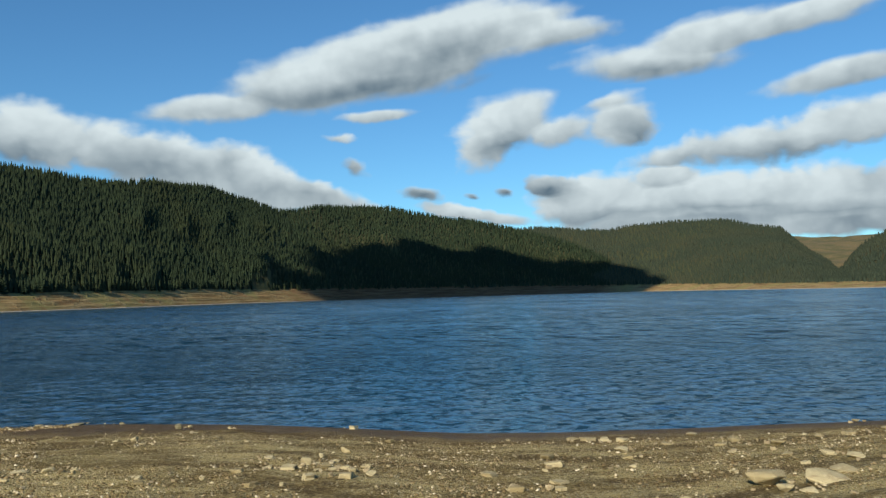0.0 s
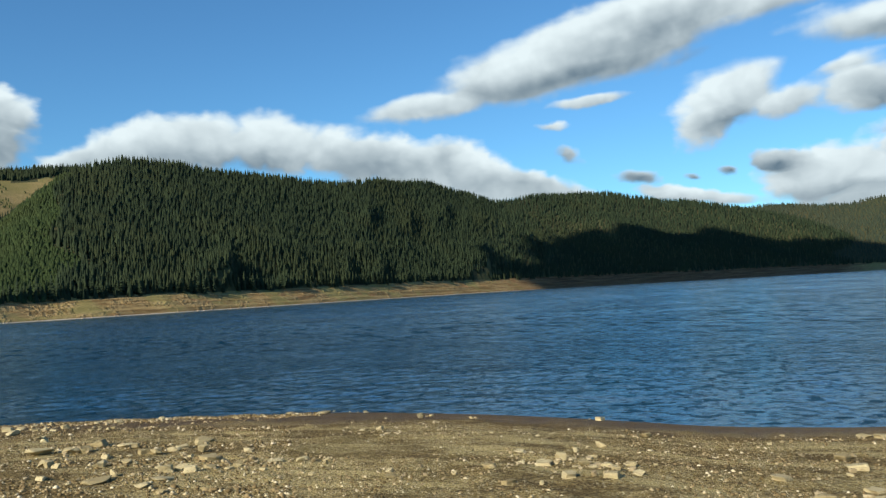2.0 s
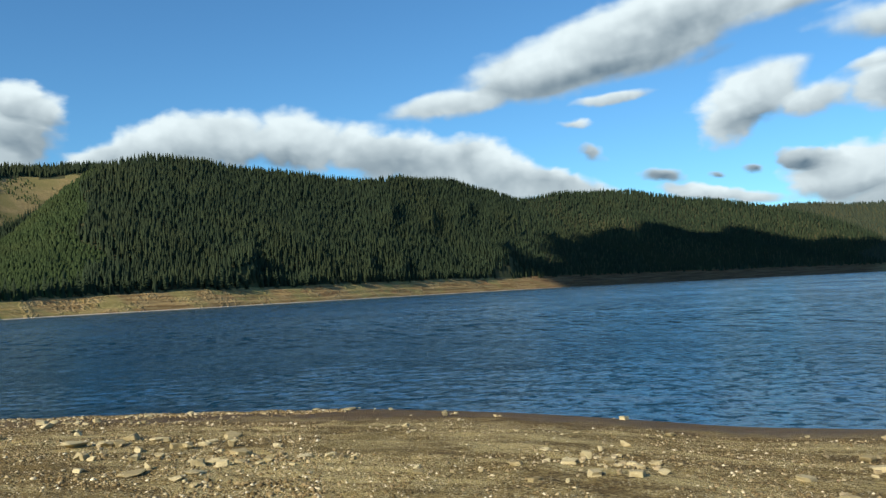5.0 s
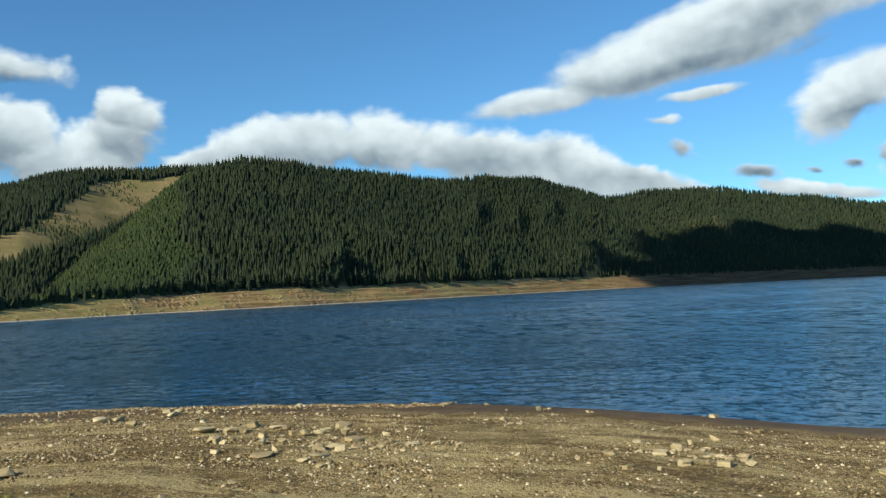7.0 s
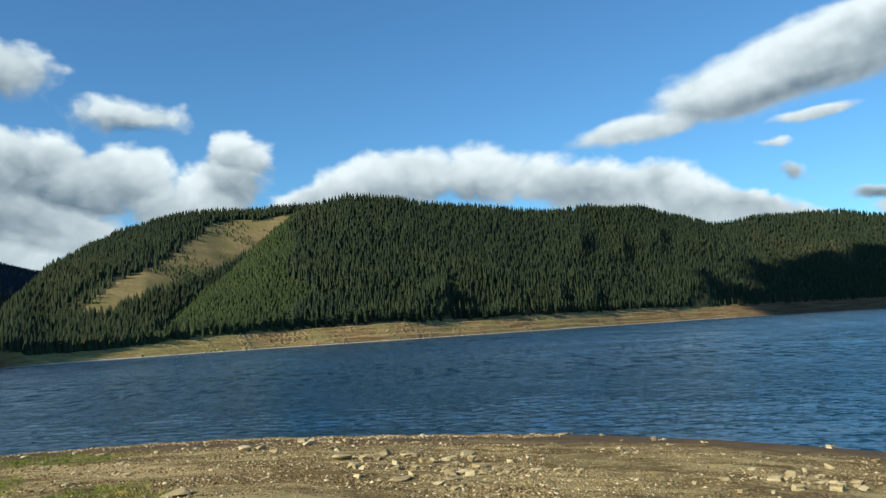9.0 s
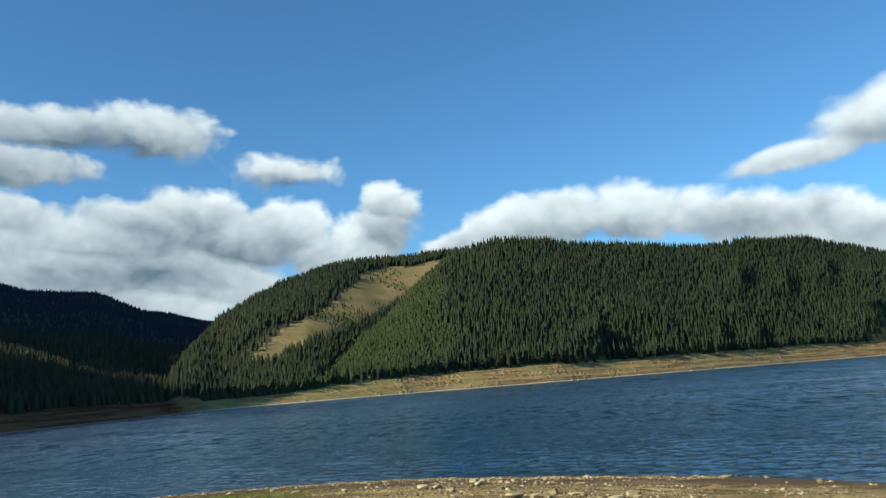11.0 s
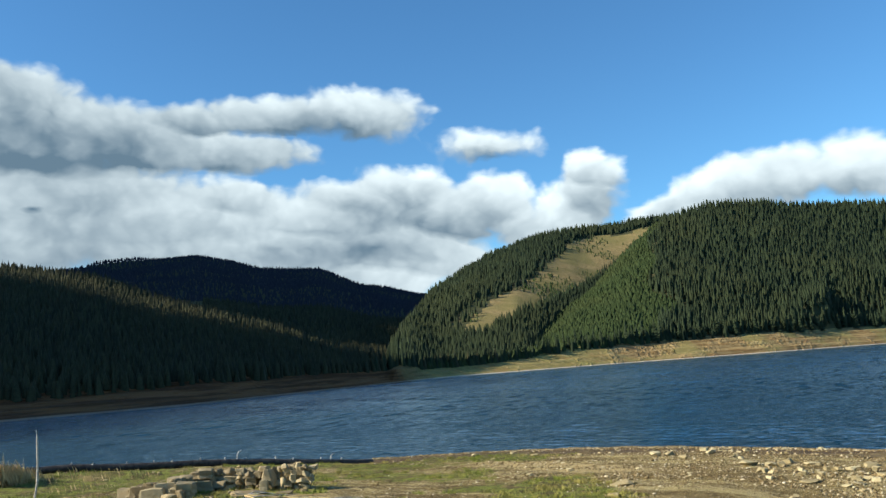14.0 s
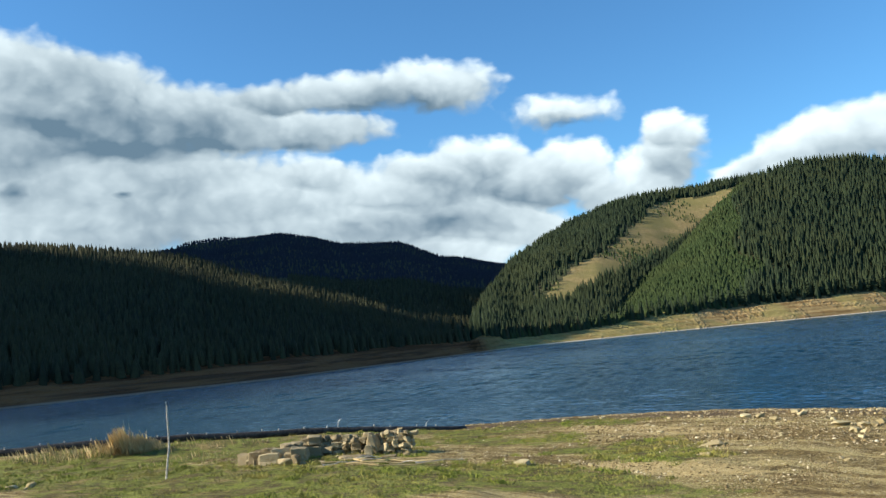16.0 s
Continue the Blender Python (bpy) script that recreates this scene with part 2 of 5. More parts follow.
def near_shore(yaw):
    return eased(yaw, (-180, 90), (-120, 90), (-90, 60), (-60, 40), (-40, 29), (-27, 24), (-22, 22.9), (-15, 21.6), (-8, 21.1), (0, 21.5), (7, 22.5), (14.6, 24.5), (22, 26), (30, 27.6), (37, 29.2),
                 (44, 31.3), (52, 33), (58, 34.2), (64, 34.8), (68, 36), (75, 40), (87, 48), (100, 62), (120, 90), (180, 90))


def far_shore(yaw):
    wander = 2.5 * np.sin(yaw * 0.5) + 1.5 * np.sin(yaw * 1.1 + 1)
    return wander * np.clip((yaw + 40) / 20, 0, 1) * np.clip((95 - yaw) / 20, 0, 1) * 0.5 + eased(yaw, (-180, 90), (-120, 91), (-90, 200), (-60, 330), (-40, 520), (-28, 680), (-20.7, 830), (-13.4, 1180), (-9, 1090), (-5.5, 1050), (0, 960), (7, 900), (14.4, 715), (21.7, 570), (29.5, 470), (37, 418),
                 (44, 385), (49, 350), (52, 335), (55, 318), (57, 285), (59, 256), (62, 228), (66.6, 196), (74, 163), (81, 159), (87, 155), (100, 150), (120, 150), (140, 91), (180, 90), spread=1.6)


def bank_high(yaw):
    return eased(yaw, (-180, 6), (-28, 4.6), (-20, 6), (-13.3, 10), (0, 12), (7, 12.4), (14, 12.2), (22, 11.2), (29, 10.0), (37, 10.4), (44, 9.4), (48, 7.0), (51, 5.0), (54, 4.0), (58, 3.9), (62, 5.0), (66, 4.7), (74, 4.2), (87, 3.8), (180, 4))


def bank_wide(yaw):
    return 1.5 * np.sin(yaw * 0.7) + eased(yaw, (-20, 60), (-13, 40), (0, 34), (20, 26), (40, 24), (51, 24), (57, 20), (62, 24), (74, 22), (90, 18))


EYE = 3.5
TREE = 6.5


def hill(yaw, dist, foot, ridge, rise, tree=TREE):
    """Height of a hill whose wooded top is seen from the shore at an angle of rise degrees."""
    top = EYE + ridge * np.tan(np.radians(rise)) - tree
    base = bank_high(yaw)
    u = (dist - foot) / np.maximum(ridge - foot, 1.0)
    over = np.maximum(u - 1, 0) * np.maximum(ridge - foot, 1.0)
    front = base + (top - base) * np.clip(u, 0, 1) ** 1.08
    return np.where((u < 0) | (top < base), -50.0, np.where(u <= 1, front, top - 0.35 * over))


def main_hill(yaw, dist):
    rise = curve(yaw, (56, -3), (53.5, 0.2), (52, 0.9), (50, 1.6), (48.3, 2.4), (46, 3.5), (43.6, 4.9), (41.3, 7.0), (39.2, 8.7), (37.5, 9.3), (35.7, 9.74), (34, 9.5), (32.2, 9.3), (29.1, 8.66), (26, 8.3), (23.3, 8.0),
                 (21.5, 8.1), (19.2, 8.25), (17.5, 7.9), (15.6, 7.38), (13.8, 6.85), (10, 6.3), (6.4, 5.93), (5, 6.05), (3.8, 6.2), (2, 5.9), (0, 5.45), (-2, 5.1), (-4.5, 4.7), (-6.5, 4.3), (-8.2, 3.7), (-10.6, 2.4),
                 (-12.4, 1.2), (-13.5, 0.2), (-15, -3))
    ridge = curve(yaw, (-15, 1250), (-8, 1300), (0, 1300), (6, 1200), (14, 980), (20, 830), (29, 700), (36, 640), (44, 560), (50, 440), (56, 370))
    foot = far_shore(yaw) + bank_wide(yaw)
    # short steep-sided spurs at the foot, whose right flanks lie in shade
    spur = 0.0
    for at, tall, run, bay, dip, back, deep in ((29.0, 15, 3.4, 4.6, 7, 15, 24), (21.2, 8, 1.0, 1.1, 6, 14, 20), (19.0, 8, 1.0, 1.1, 6, 14, 20), (11.6, 20, 3.0, 2.8, 8, 18, 34),
                                                (19.6, 5, 3.0, 1.5, 3, 110, 24), (16.8, 5, 2.0, 1.5, 3, 115, 24), (14.4, 8, 1.6, 1.2, 4, 150, 30)):
        side = yaw - at
        step_ = tall * np.clip(side / 0.3, 0, 1) * np.clip(1 - side / run, 0, 1) - dip * np.clip(-side / 0.3, 0, 1) * np.clip(1.6 * (1 + side / bay), 0, 1)
        spur = spur + step_ * np.exp(-(((dist - foot - back) / deep) ** 2)) * np.clip((dist - foot) / 8, 0, 1)
    # folds that run down the slope
    a = np.radians(yaw)
    u = np.clip((dist - foot) / np.maximum(ridge - foot, 1.0), 0, 1)
    fold = 9.0 * bumps(-0.3 * np.sin(a) * dist, np.cos(a) * dist, 75, 23, 2) * np.clip(u * 4, 0, 1) * np.clip((1 - u) * 3, 0, 1)
    h = hill(yaw, dist, foot, ridge, rise)
    return np.where(h > 0, np.maximum(h + (spur + fold) * np.clip((0.85 - u) * 4, 0, 1), np.minimum(h, bank_high(yaw) + 0.5)), h)


def back_hill(yaw, dist):
    rise = curve(yaw, (60, -2), (58.7, 0.8), (57.8, 2.9), (56.6, 4.5), (55.3, 5.3), (53.8, 6.2), (52.4, 7.0), (50.5, 7.85), (48.8, 8.4), (47, 8.8), (45, 9.05), (43.5, 9.05), (40, 9.02), (36, 8.9), (31, 6), (27, 1), (24, -8))
    ridge = curve(yaw, (59, 330), (57, 420), (55, 560), (50, 720), (44, 830), (38, 880), (20, 900))
    foot = curve(yaw, (58, 275), (55, 342), (52, 362), (49, 390), (45, 470), (40, 560), (30, 640))
    return hill(yaw, dist, foot, ridge, rise, 8.0)


def left_hill(yaw, dist):
    rise = curve(yaw, (125, 8), (100, 9.3), (86.9, 8.87), (82.5, 8.57), (79, 8.2), (77, 7.86), (73.5, 6.6), (69.9, 5.64), (66.2, 4.39), (63.5, 3.2), (62.5, 2.75), (60, 2.3), (58.7, 1.95), (57.8, 0.5), (56.5, -3))
    ridge = curve(yaw, (125, 420), (87, 420), (77, 370), (70, 345), (62, 310), (57, 275))
    return hill(yaw, dist, far_shore(yaw) + bank_wide(yaw), ridge, rise, 5.0)


def far_mountain(yaw, dist):
    rise = curve(yaw, (120, 6), (90, 7), (80, 7.5), (76, 8.0), (70.4, 8.45), (68, 8.0), (65.9, 7.37), (64, 7.2), (62.1, 7.14), (60.5, 6.5), (59.1, 5.9), (55.3, 5.1), (50, 4.2), (42, 3), (36, 0), (33, -6))
    return hill(yaw, dist, np.maximum(345.0, far_shore(yaw) + bank_wide(yaw) + 60), 1500.0, rise, 3.0)


def right_hill(yaw, dist):
    rise = curve(yaw, (6, -6), (2, 1), (-3, 4.0), (-4.5, 4.4), (-8.2, 4.3), (-9.5, 4.22), (-11.2, 4.12), (-13.5, 4.2), (-15.7, 4.38), (-18.5, 4.27), (-20.5, 3.95), (-22, 3.76), (-22.6, 3.1), (-23.6, 2.2), (-25, 1.2), (-26.5, 0.2), (-29, -2))
    return hill(yaw, dist, far_shore(yaw) + bank_wide(yaw), 1500.0, rise, 1.5)


def bare_hill(yaw, dist):
    rise = curve(yaw, (-11, -4), (-15, 2.0), (-20, 3.1), (-22.5, 3.15), (-25.4, 2.94), (-28, 3.0), (-40, 3.0), (-70, 2))
    return hill(yaw, dist, 1150.0, 2100.0, rise, 3.0)


def edge_hill(yaw, dist):
    rise = curve(yaw, (-24.4, -2), (-25.2, 0.8), (-26, 1.9), (-27, 2.7), (-27.9, 3.25), (-31, 4.0), (-45, 4.5), (-80, 4))
    return hill(yaw, dist, far_shore(yaw) + bank_wide(yaw), far_shore(yaw) + 380.0, rise, 1.5)


HILLS = (main_hill, back_hill, left_hill, far_mountain, right_hill, bare_hill, edge_hill)


def polar(x, y):
    return np.degrees(np.arctan2(-x, y)), np.hypot(x, y)


PIPE = ((-29.9, 12.9), (-30.3, 10.6), (-31.2, 8.0), (-32.2, 4.6), (-33.6, 0.4), (-35.2, -4.2), (-37.2, -9.0), (-39.5, -14.0))


def berm(x, y):
    """A low bank of turf along the water on which the pipe lies."""
    px, py = np.array(PIPE)[::-1].T
    off = x - np.interp(y, py, px)
    tall = np.interp(y, (-14, -4, 1, 5, 8, 10.5, 13, 16), (0.5, 0.42, 0.34, 0.3, 0.24, 0.12, 0.0, 0.0))
    return np.where((np.abs(off) < 14) & (x < -15), tall * np.exp(-((off - 0.5) / 2.4) ** 2), 0.0)


def height(x, y):
    """Height of the ground, above the lake's surface at z = 0."""
    x, y = np.asarray(x, float), np.asarray(y, float)
    yaw, dist = polar(x, y)
    near, far = near_shore(yaw), far_shore(yaw)
    near = near + 0.5 * bumps(x, y, 5.0, 3, 2)
    inland = near - dist
    slope = curve(yaw, (-180, 0.07), (-30, 0.08), (5, 0.082), (15, 0.065), (25, 0.05), (45, 0.046), (60, 0.042), (75, 0.04), (88, 0.039), (98, 0.031), (110, 0.027), (130, 0.027), (180, 0.06))
    start = curve(yaw, (-180, 9), (20, 9), (35, 13), (50, 22), (60, 60), (110, 60), (180, 9))
    beach = slope * inland + 0.0016 * np.maximum(inland - start, 0) ** 2
    beach = np.minimum(beach, 1.75 + 0.002 * np.maximum(inland, 0)) + (0.045 * bumps(x, y, 2.2, 5, 3) + 0.034 * bumps(x, y, 0.8, 6, 2) + 0.016 * bumps(x, y, 0.42, 7, 1)) * np.clip(inland / 2, 0, 1) + berm(x, y)
    level = np.clip((dist - 1.0) / 5.5, 0, 1)
    beach = 1.7 + (beach - 1.7) * level * level * (3 - 2 * level)
    bed = -np.minimum(np.minimum(0.07 * np.maximum(-inland, 0), 0.12 * np.maximum(far - dist, 0)), 7.0)
    wide, high = bank_wide(yaw), bank_high(yaw)
    s = np.clip((dist - far) / wide, 0, 1)
    ledge = s + 0.045 * np.sin(s * 19 + 2.5 * bumps(x, y, 60, 8, 2))
    bank = high * (0.06 * np.minimum(s * 8, 1) + 0.94 * np.clip(ledge, 0, 1.05)) + (0.6 * bumps(x, y, 16, 9, 3) + 0.22 * bumps(x, y, 4.5, 10, 2)) * np.clip(s * 3, 0, 1)
    land = bank
    for h in HILLS:
        land = np.maximum(land, h(yaw, dist))
    out = np.where(inland > 0, beach, np.where(dist < far, bed, land))
    gate = np.clip((dist - far - wide) / 120, 0, 1) * np.clip(dist / 500, 0.4, 2)
    return out + gate * (5.0 * bumps(x, y, 130, 21, 3))

# ---- materials ----
def material(name):
    m = bpy.data.materials.new(name)
    m.use_nodes = True
    n = Nodes(m.node_tree)
    out = n.add("ShaderNodeOutputMaterial")
    bsdf = n.add("ShaderNodeBsdfPrincipled")
    n.link(bsdf.outputs[0], out.inputs[0])
    bsdf.inputs["Specular IOR Level"].default_value = 0.12
    place = n.add("ShaderNodeNewGeometry").outputs["Position"]
    return m, n, bsdf, place


def put(n, bsdf, color=None, rough=None, height_=None, strength=0.5, reach=0.05):
    if color is not None:
        if isinstance(color, bpy.types.NodeSocket):
            n.link(color, bsdf.inputs["Base Color"])
        else:
            bsdf.inputs["Base Color"].default_value = (*color, 1)
    if rough is not None:
        if isinstance(rough, bpy.types.NodeSocket):
            n.link(rough, bsdf.inputs["Roughness"])
        else:
            bsdf.inputs["Roughness"].default_value = rough
    if height_ is not None:
        b = n.add("ShaderNodeBump", {"Height": height_, "Strength": strength, "Distance": reach})
        n.link(b.outputs[0], bsdf.inputs["Normal"])


def beach_material():
    m, n, b, p = material("sandy gravel with turf")
    wide = n.noise(p, 0.22, 4.0, 0.6)
    mid = n.noise(p, 1.6, 4.0, 0.6)
    fine = n.noise(p, 14.0, 4.0, 0.7)
    grit = n.add("ShaderNodeTexVoronoi", {"Vector": p, "Scale": 16.0, "Randomness": 1.0})
    soil = n.mix(n.ramp(mid, 0.42, 0.58), (0.148, 0.104, 0.035), (0.275, 0.206, 0.073))
    soil = n.mix(n.math("MULTIPLY", n.ramp(wide, 0.52, 0.64), 0.6), soil, (0.30, 0.245, 0.095))
    soil = n.mix(n.math("MULTIPLY", n.ramp(fine, 0.51, 0.6), 0.75), soil, (0.37, 0.30, 0.14))
    soil = n.mix(n.math("MULTIPLY", n.ramp(fine, 0.48, 0.4), 0.8), soil, (0.05, 0.034, 0.016))
    chips = n.math("MULTIPLY", n.ramp(grit.outputs["Distance"], 0.36, 0.26), n.ramp(n.noise(p, 1.7, 5.0, 0.7), 0.46, 0.56))
    soil = n.mix(n.math("MULTIPLY", chips, 0.9), soil, (0.60, 0.53, 0.31))
    xyz_ = n.add("ShaderNodeSeparateXYZ", {0: p})
    # strand lines left at each level of the falling lake
    inland, along = n.add("ShaderNodeAttribute"), n.add("ShaderNodeAttribute")
    inland.attribute_name, along.attribute_name = "inland", "along"
    lines_ = n.add("ShaderNodeCombineXYZ", {0: n.math("MULTIPLY", inland.outputs["Fac"], 0.85), 1: n.math("MULTIPLY", along.outputs["Fac"], 0.13), 2: 0.0}).outputs[0]
    strand = n.noise(lines_, 1.0, 5.0, 0.65)
    soil = n.mix(n.math("MULTIPLY", n.ramp(strand, 0.51, 0.60), 0.8), soil, (0.42, 0.345, 0.15))
    soil = n.mix(n.math("MULTIPLY", n.ramp(strand, 0.49, 0.38), 0.5), soil, (0.085, 0.056, 0.022))
    soil = n.mix(n.math("MULTIPLY", n.ramp(n.math("ADD", inland.outputs["Fac"], n.math("MULTIPLY", wide, 4.0)), 6.5, 3.5), 0.55), soil, (0.13, 0.085, 0.034))
    bits = n.add("ShaderNodeTexVoronoi", {"Vector": p, "Scale": 24.0, "Randomness": 1.0})
    bright = n.math("MULTIPLY", n.ramp(bits.outputs["Distance"], 0.36, 0.26), n.ramp(n.math("ADD", strand, n.math("MULTIPLY", n.math("SUBTRACT", mid, 0.5), 0.5)), 0.42, 0.55))
    soil = n.mix(n.math("MULTIPLY", bright, 0.85), soil, (0.58, 0.51, 0.30))
    soil = n.mix(n.math("MULTIPLY", n.ramp(n.noise(p, 30.0, 3.0, 0.7), 0.46, 0.36), 0.85), soil, (0.045, 0.03, 0.014))
    clods = n.ramp(n.noise(p, 4.5, 5.0, 0.7), 0.56, 0.64)
    soil = n.mix(n.math("MULTIPLY", n.math("MULTIPLY", clods, n.ramp(wide, 0.5, 0.4)), 0.75), soil, (0.055, 0.04, 0.02))
    xyz = n.add("ShaderNodeSeparateXYZ", {0: p})
    grown = n.add("ShaderNodeAttribute")
    grown.attribute_name = "turf"
    turf = n.math("ADD", grown.outputs["Fac"], n.math("MULTIPLY", n.math("SUBTRACT", n.noise(p, 2.5, 5.0, 0.7), 0.5), 0.9))
    turf = n.ramp(turf, 0.3, 0.7)
    blade = n.noise(p, 22.0, 3.0, 0.7)
    green = n.mix(n.ramp(blade, 0.3, 0.7), (0.060, 0.082, 0.014), (0.24, 0.28, 0.052))
    green = n.mix(n.math("MULTIPLY", n.ramp(n.noise(p, 1.5, 5.0, 0.7), 0.49, 0.41), 0.85), green, (0.05, 0.048, 0.016))
    green = n.mix(n.math("MULTIPLY", n.ramp(n.noise(p, 0.75, 5.0, 0.65), 0.5, 0.42), 0.65), green, (0.105, 0.082, 0.036))
    green = n.mix(n.ramp(n.noise(p, 0.9, 5.0, 0.65), 0.55, 0.66), green, (0.24, 0.185, 0.08))
    green = n.mix(n.math("MULTIPLY", n.ramp(n.noise(p, 2.6, 6.0, 0.75), 0.52, 0.58), 0.85), green, (0.048, 0.037, 0.018))
    color = n.mix(n.math("MULTIPLY", turf, 0.85), soil, green)
    bare = n.add("ShaderNodeAttribute")
    bare.attribute_name = "sand"
    track = n.ramp(n.math("ADD", bare.outputs["Fac"], n.math("MULTIPLY", n.math("SUBTRACT", mid, 0.5), 0.8)), 0.35, 0.75, 0.0, 0.85)
    color = n.mix(track, color, n.mix(n.ramp(fine, 0.4, 0.6), (0.36, 0.275, 0.12), (0.52, 0.42, 0.205)))
    # damp sand along the water
    damp = n.ramp(n.math("ADD", xyz.outputs[2], n.math("MULTIPLY", n.noise(p, 0.8, 3.0), 0.12)), 0.30, 0.12)
    color = n.mix(n.math("MULTIPLY", damp, 0.8), color, (0.085, 0.052, 0.022))
    put(n, b, color, n.ramp(damp, 0, 1, 0.95, 0.55), n.math("ADD", n.math("ADD", fine, n.math("MULTIPLY", mid, 2.0)), n.math("MULTIPLY", chips, 0.5)), 0.9, 0.07)
    return m


def bank_material():
    m, n, b, p = material("bare drawdown bank")
    xyz = n.add("ShaderNodeSeparateXYZ", {0: p})
    strata = n.noise(n.vmath("MULTIPLY", p, (0.035, 0.035, 1.1)), 1.0, 6.0, 0.65)
    c = n.noise(p, 0.035, 5.0, 0.6)
    f = n.noise(p, 0.35, 5.0, 0.7)
    color = n.mix(n.ramp(strata, 0.42, 0.56), (0.165, 0.105, 0.042), (0.31, 0.225, 0.10))
    rubble = n.add("ShaderNodeTexVoronoi", {"Vector": n.vmath("MULTIPLY", p, (1.0, 1.0, 1.6)), "Scale": 0.55})
    heap = n.ramp(n.noise(p, 0.11, 4.0, 0.6), 0.5, 0.6)
    color = n.mix(n.math("MULTIPLY", n.ramp(c, 0.47, 0.6), 0.8), color, (0.23, 0.205, 0.075))
    color = n.mix(n.math("MULTIPLY", n.ramp(n.noise(n.vmath("MULTIPLY", p, (1.0, 1.0, 4.0)), 0.07, 4.0), 0.56, 0.68), 0.6), color, (0.24, 0.12, 0.05))
    color = n.mix(n.math("MULTIPLY", n.math("MULTIPLY", n.ramp(rubble.outputs["Distance"], 0.5, 0.35), heap), 0.45), color, (0.37, 0.29, 0.155))
    color = n.mix(n.math("MULTIPLY", n.ramp(f, 0.56, 0.7), 0.7), color, (0.44, 0.35, 0.19))
    color = n.mix(n.math("MULTIPLY", n.ramp(f, 0.44, 0.3), 0.4), color, (0.11, 0.075, 0.03))
    # a stretch grown over with thin grass
    grassy = n.math("MULTIPLY", n.ramp(xyz.outputs[1], 305, 265), n.ramp(n.math("ADD", c, n.math("MULTIPLY", f, 0.3)), 0.52, 0.72, 0.9, 0.25))
    color = n.mix(grassy, color, n.mix(n.ramp(f, 0.4, 0.6), (0.21, 0.20, 0.06), (0.34, 0.31, 0.11)))
    # brown earth round the inlet, its colour darkened to stand for cloud shade
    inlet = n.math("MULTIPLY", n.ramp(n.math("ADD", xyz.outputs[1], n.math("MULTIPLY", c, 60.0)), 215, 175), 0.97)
    color = n.mix(n.ramp(n.math("ADD", xyz.outputs[2], n.math("MULTIPLY", f, 0.3)), 0.55, 0.38), color, (0.54, 0.47, 0.36))
    # red earth along the far arm of the lake, painted darker for its shade
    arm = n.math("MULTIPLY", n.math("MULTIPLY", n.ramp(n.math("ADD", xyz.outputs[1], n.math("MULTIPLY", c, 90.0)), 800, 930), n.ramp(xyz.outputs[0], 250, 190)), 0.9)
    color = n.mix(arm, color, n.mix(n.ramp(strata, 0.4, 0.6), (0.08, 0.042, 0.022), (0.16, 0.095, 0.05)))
    # the inlet's brown, with the shade on that bank painted in
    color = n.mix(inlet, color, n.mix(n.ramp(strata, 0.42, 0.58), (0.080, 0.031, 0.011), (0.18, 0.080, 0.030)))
    color = n.mix(n.math("MULTIPLY", n.math("MULTIPLY", n.ramp(xyz.outputs[2], 0.38, 0.26), inlet), 0.6), color, (0.34, 0.26, 0.19))
    put(n, b, color, 0.95, n.math("ADD", f, n.math("MULTIPLY", heap, rubble.outputs["Distance"])), 0.8, 0.8)
    return m


def soil_material(name, a, c, d):
    m, n, b, p = material(name)
    f = n.noise(p, 0.4, 5.0, 0.65)
    w = n.noise(p, 0.03, 4.0, 0.6)
    color = n.mix(n.ramp(w, 0.4, 0.6), n.mix(n.ramp(f, 0.35, 0.65), a, c), d)
    put(n, b, color, 0.95, f, 0.6, 0.8)
    return m


def needle_material(name, dark, light, warm, spread=0.8):
    m, n, b, p = material(name)
    r = n.add("ShaderNodeNewGeometry").outputs["Random Per Island"]
    w = n.noise(p, 0.012, 4.0, 0.6)
    color = n.mix(r, dark, light)
    color = n.mix(n.math("MULTIPLY", n.ramp(w, 0.46, 0.62), 0.6), color, warm)
    f = n.noise(p, 1.6, 3.0, 0.7)
    color = n.mix(n.math("MULTIPLY", n.ramp(f, 0.55, 0.3), 0.5), color, tuple(v * 0.6 for v in dark))
    old = n.noise(p, 0.035, 3.0, 0.6)
    color = n.mix(n.math("MULTIPLY", n.ramp(old, 0.56, 0.66), 0.6), color, dark)
    put(n, b, color, 0.8, f, 0.6, 0.5)
    # needles scatter light round the crown, so its sides differ less than those of a solid
    soft = n.vmath("NORMALIZE", n.vmath("ADD", n.add("ShaderNodeNewGeometry").outputs["Normal"], (0.0, 0.0, spread)))
    n.link(soft, b.inputs["Normal"])
    return m


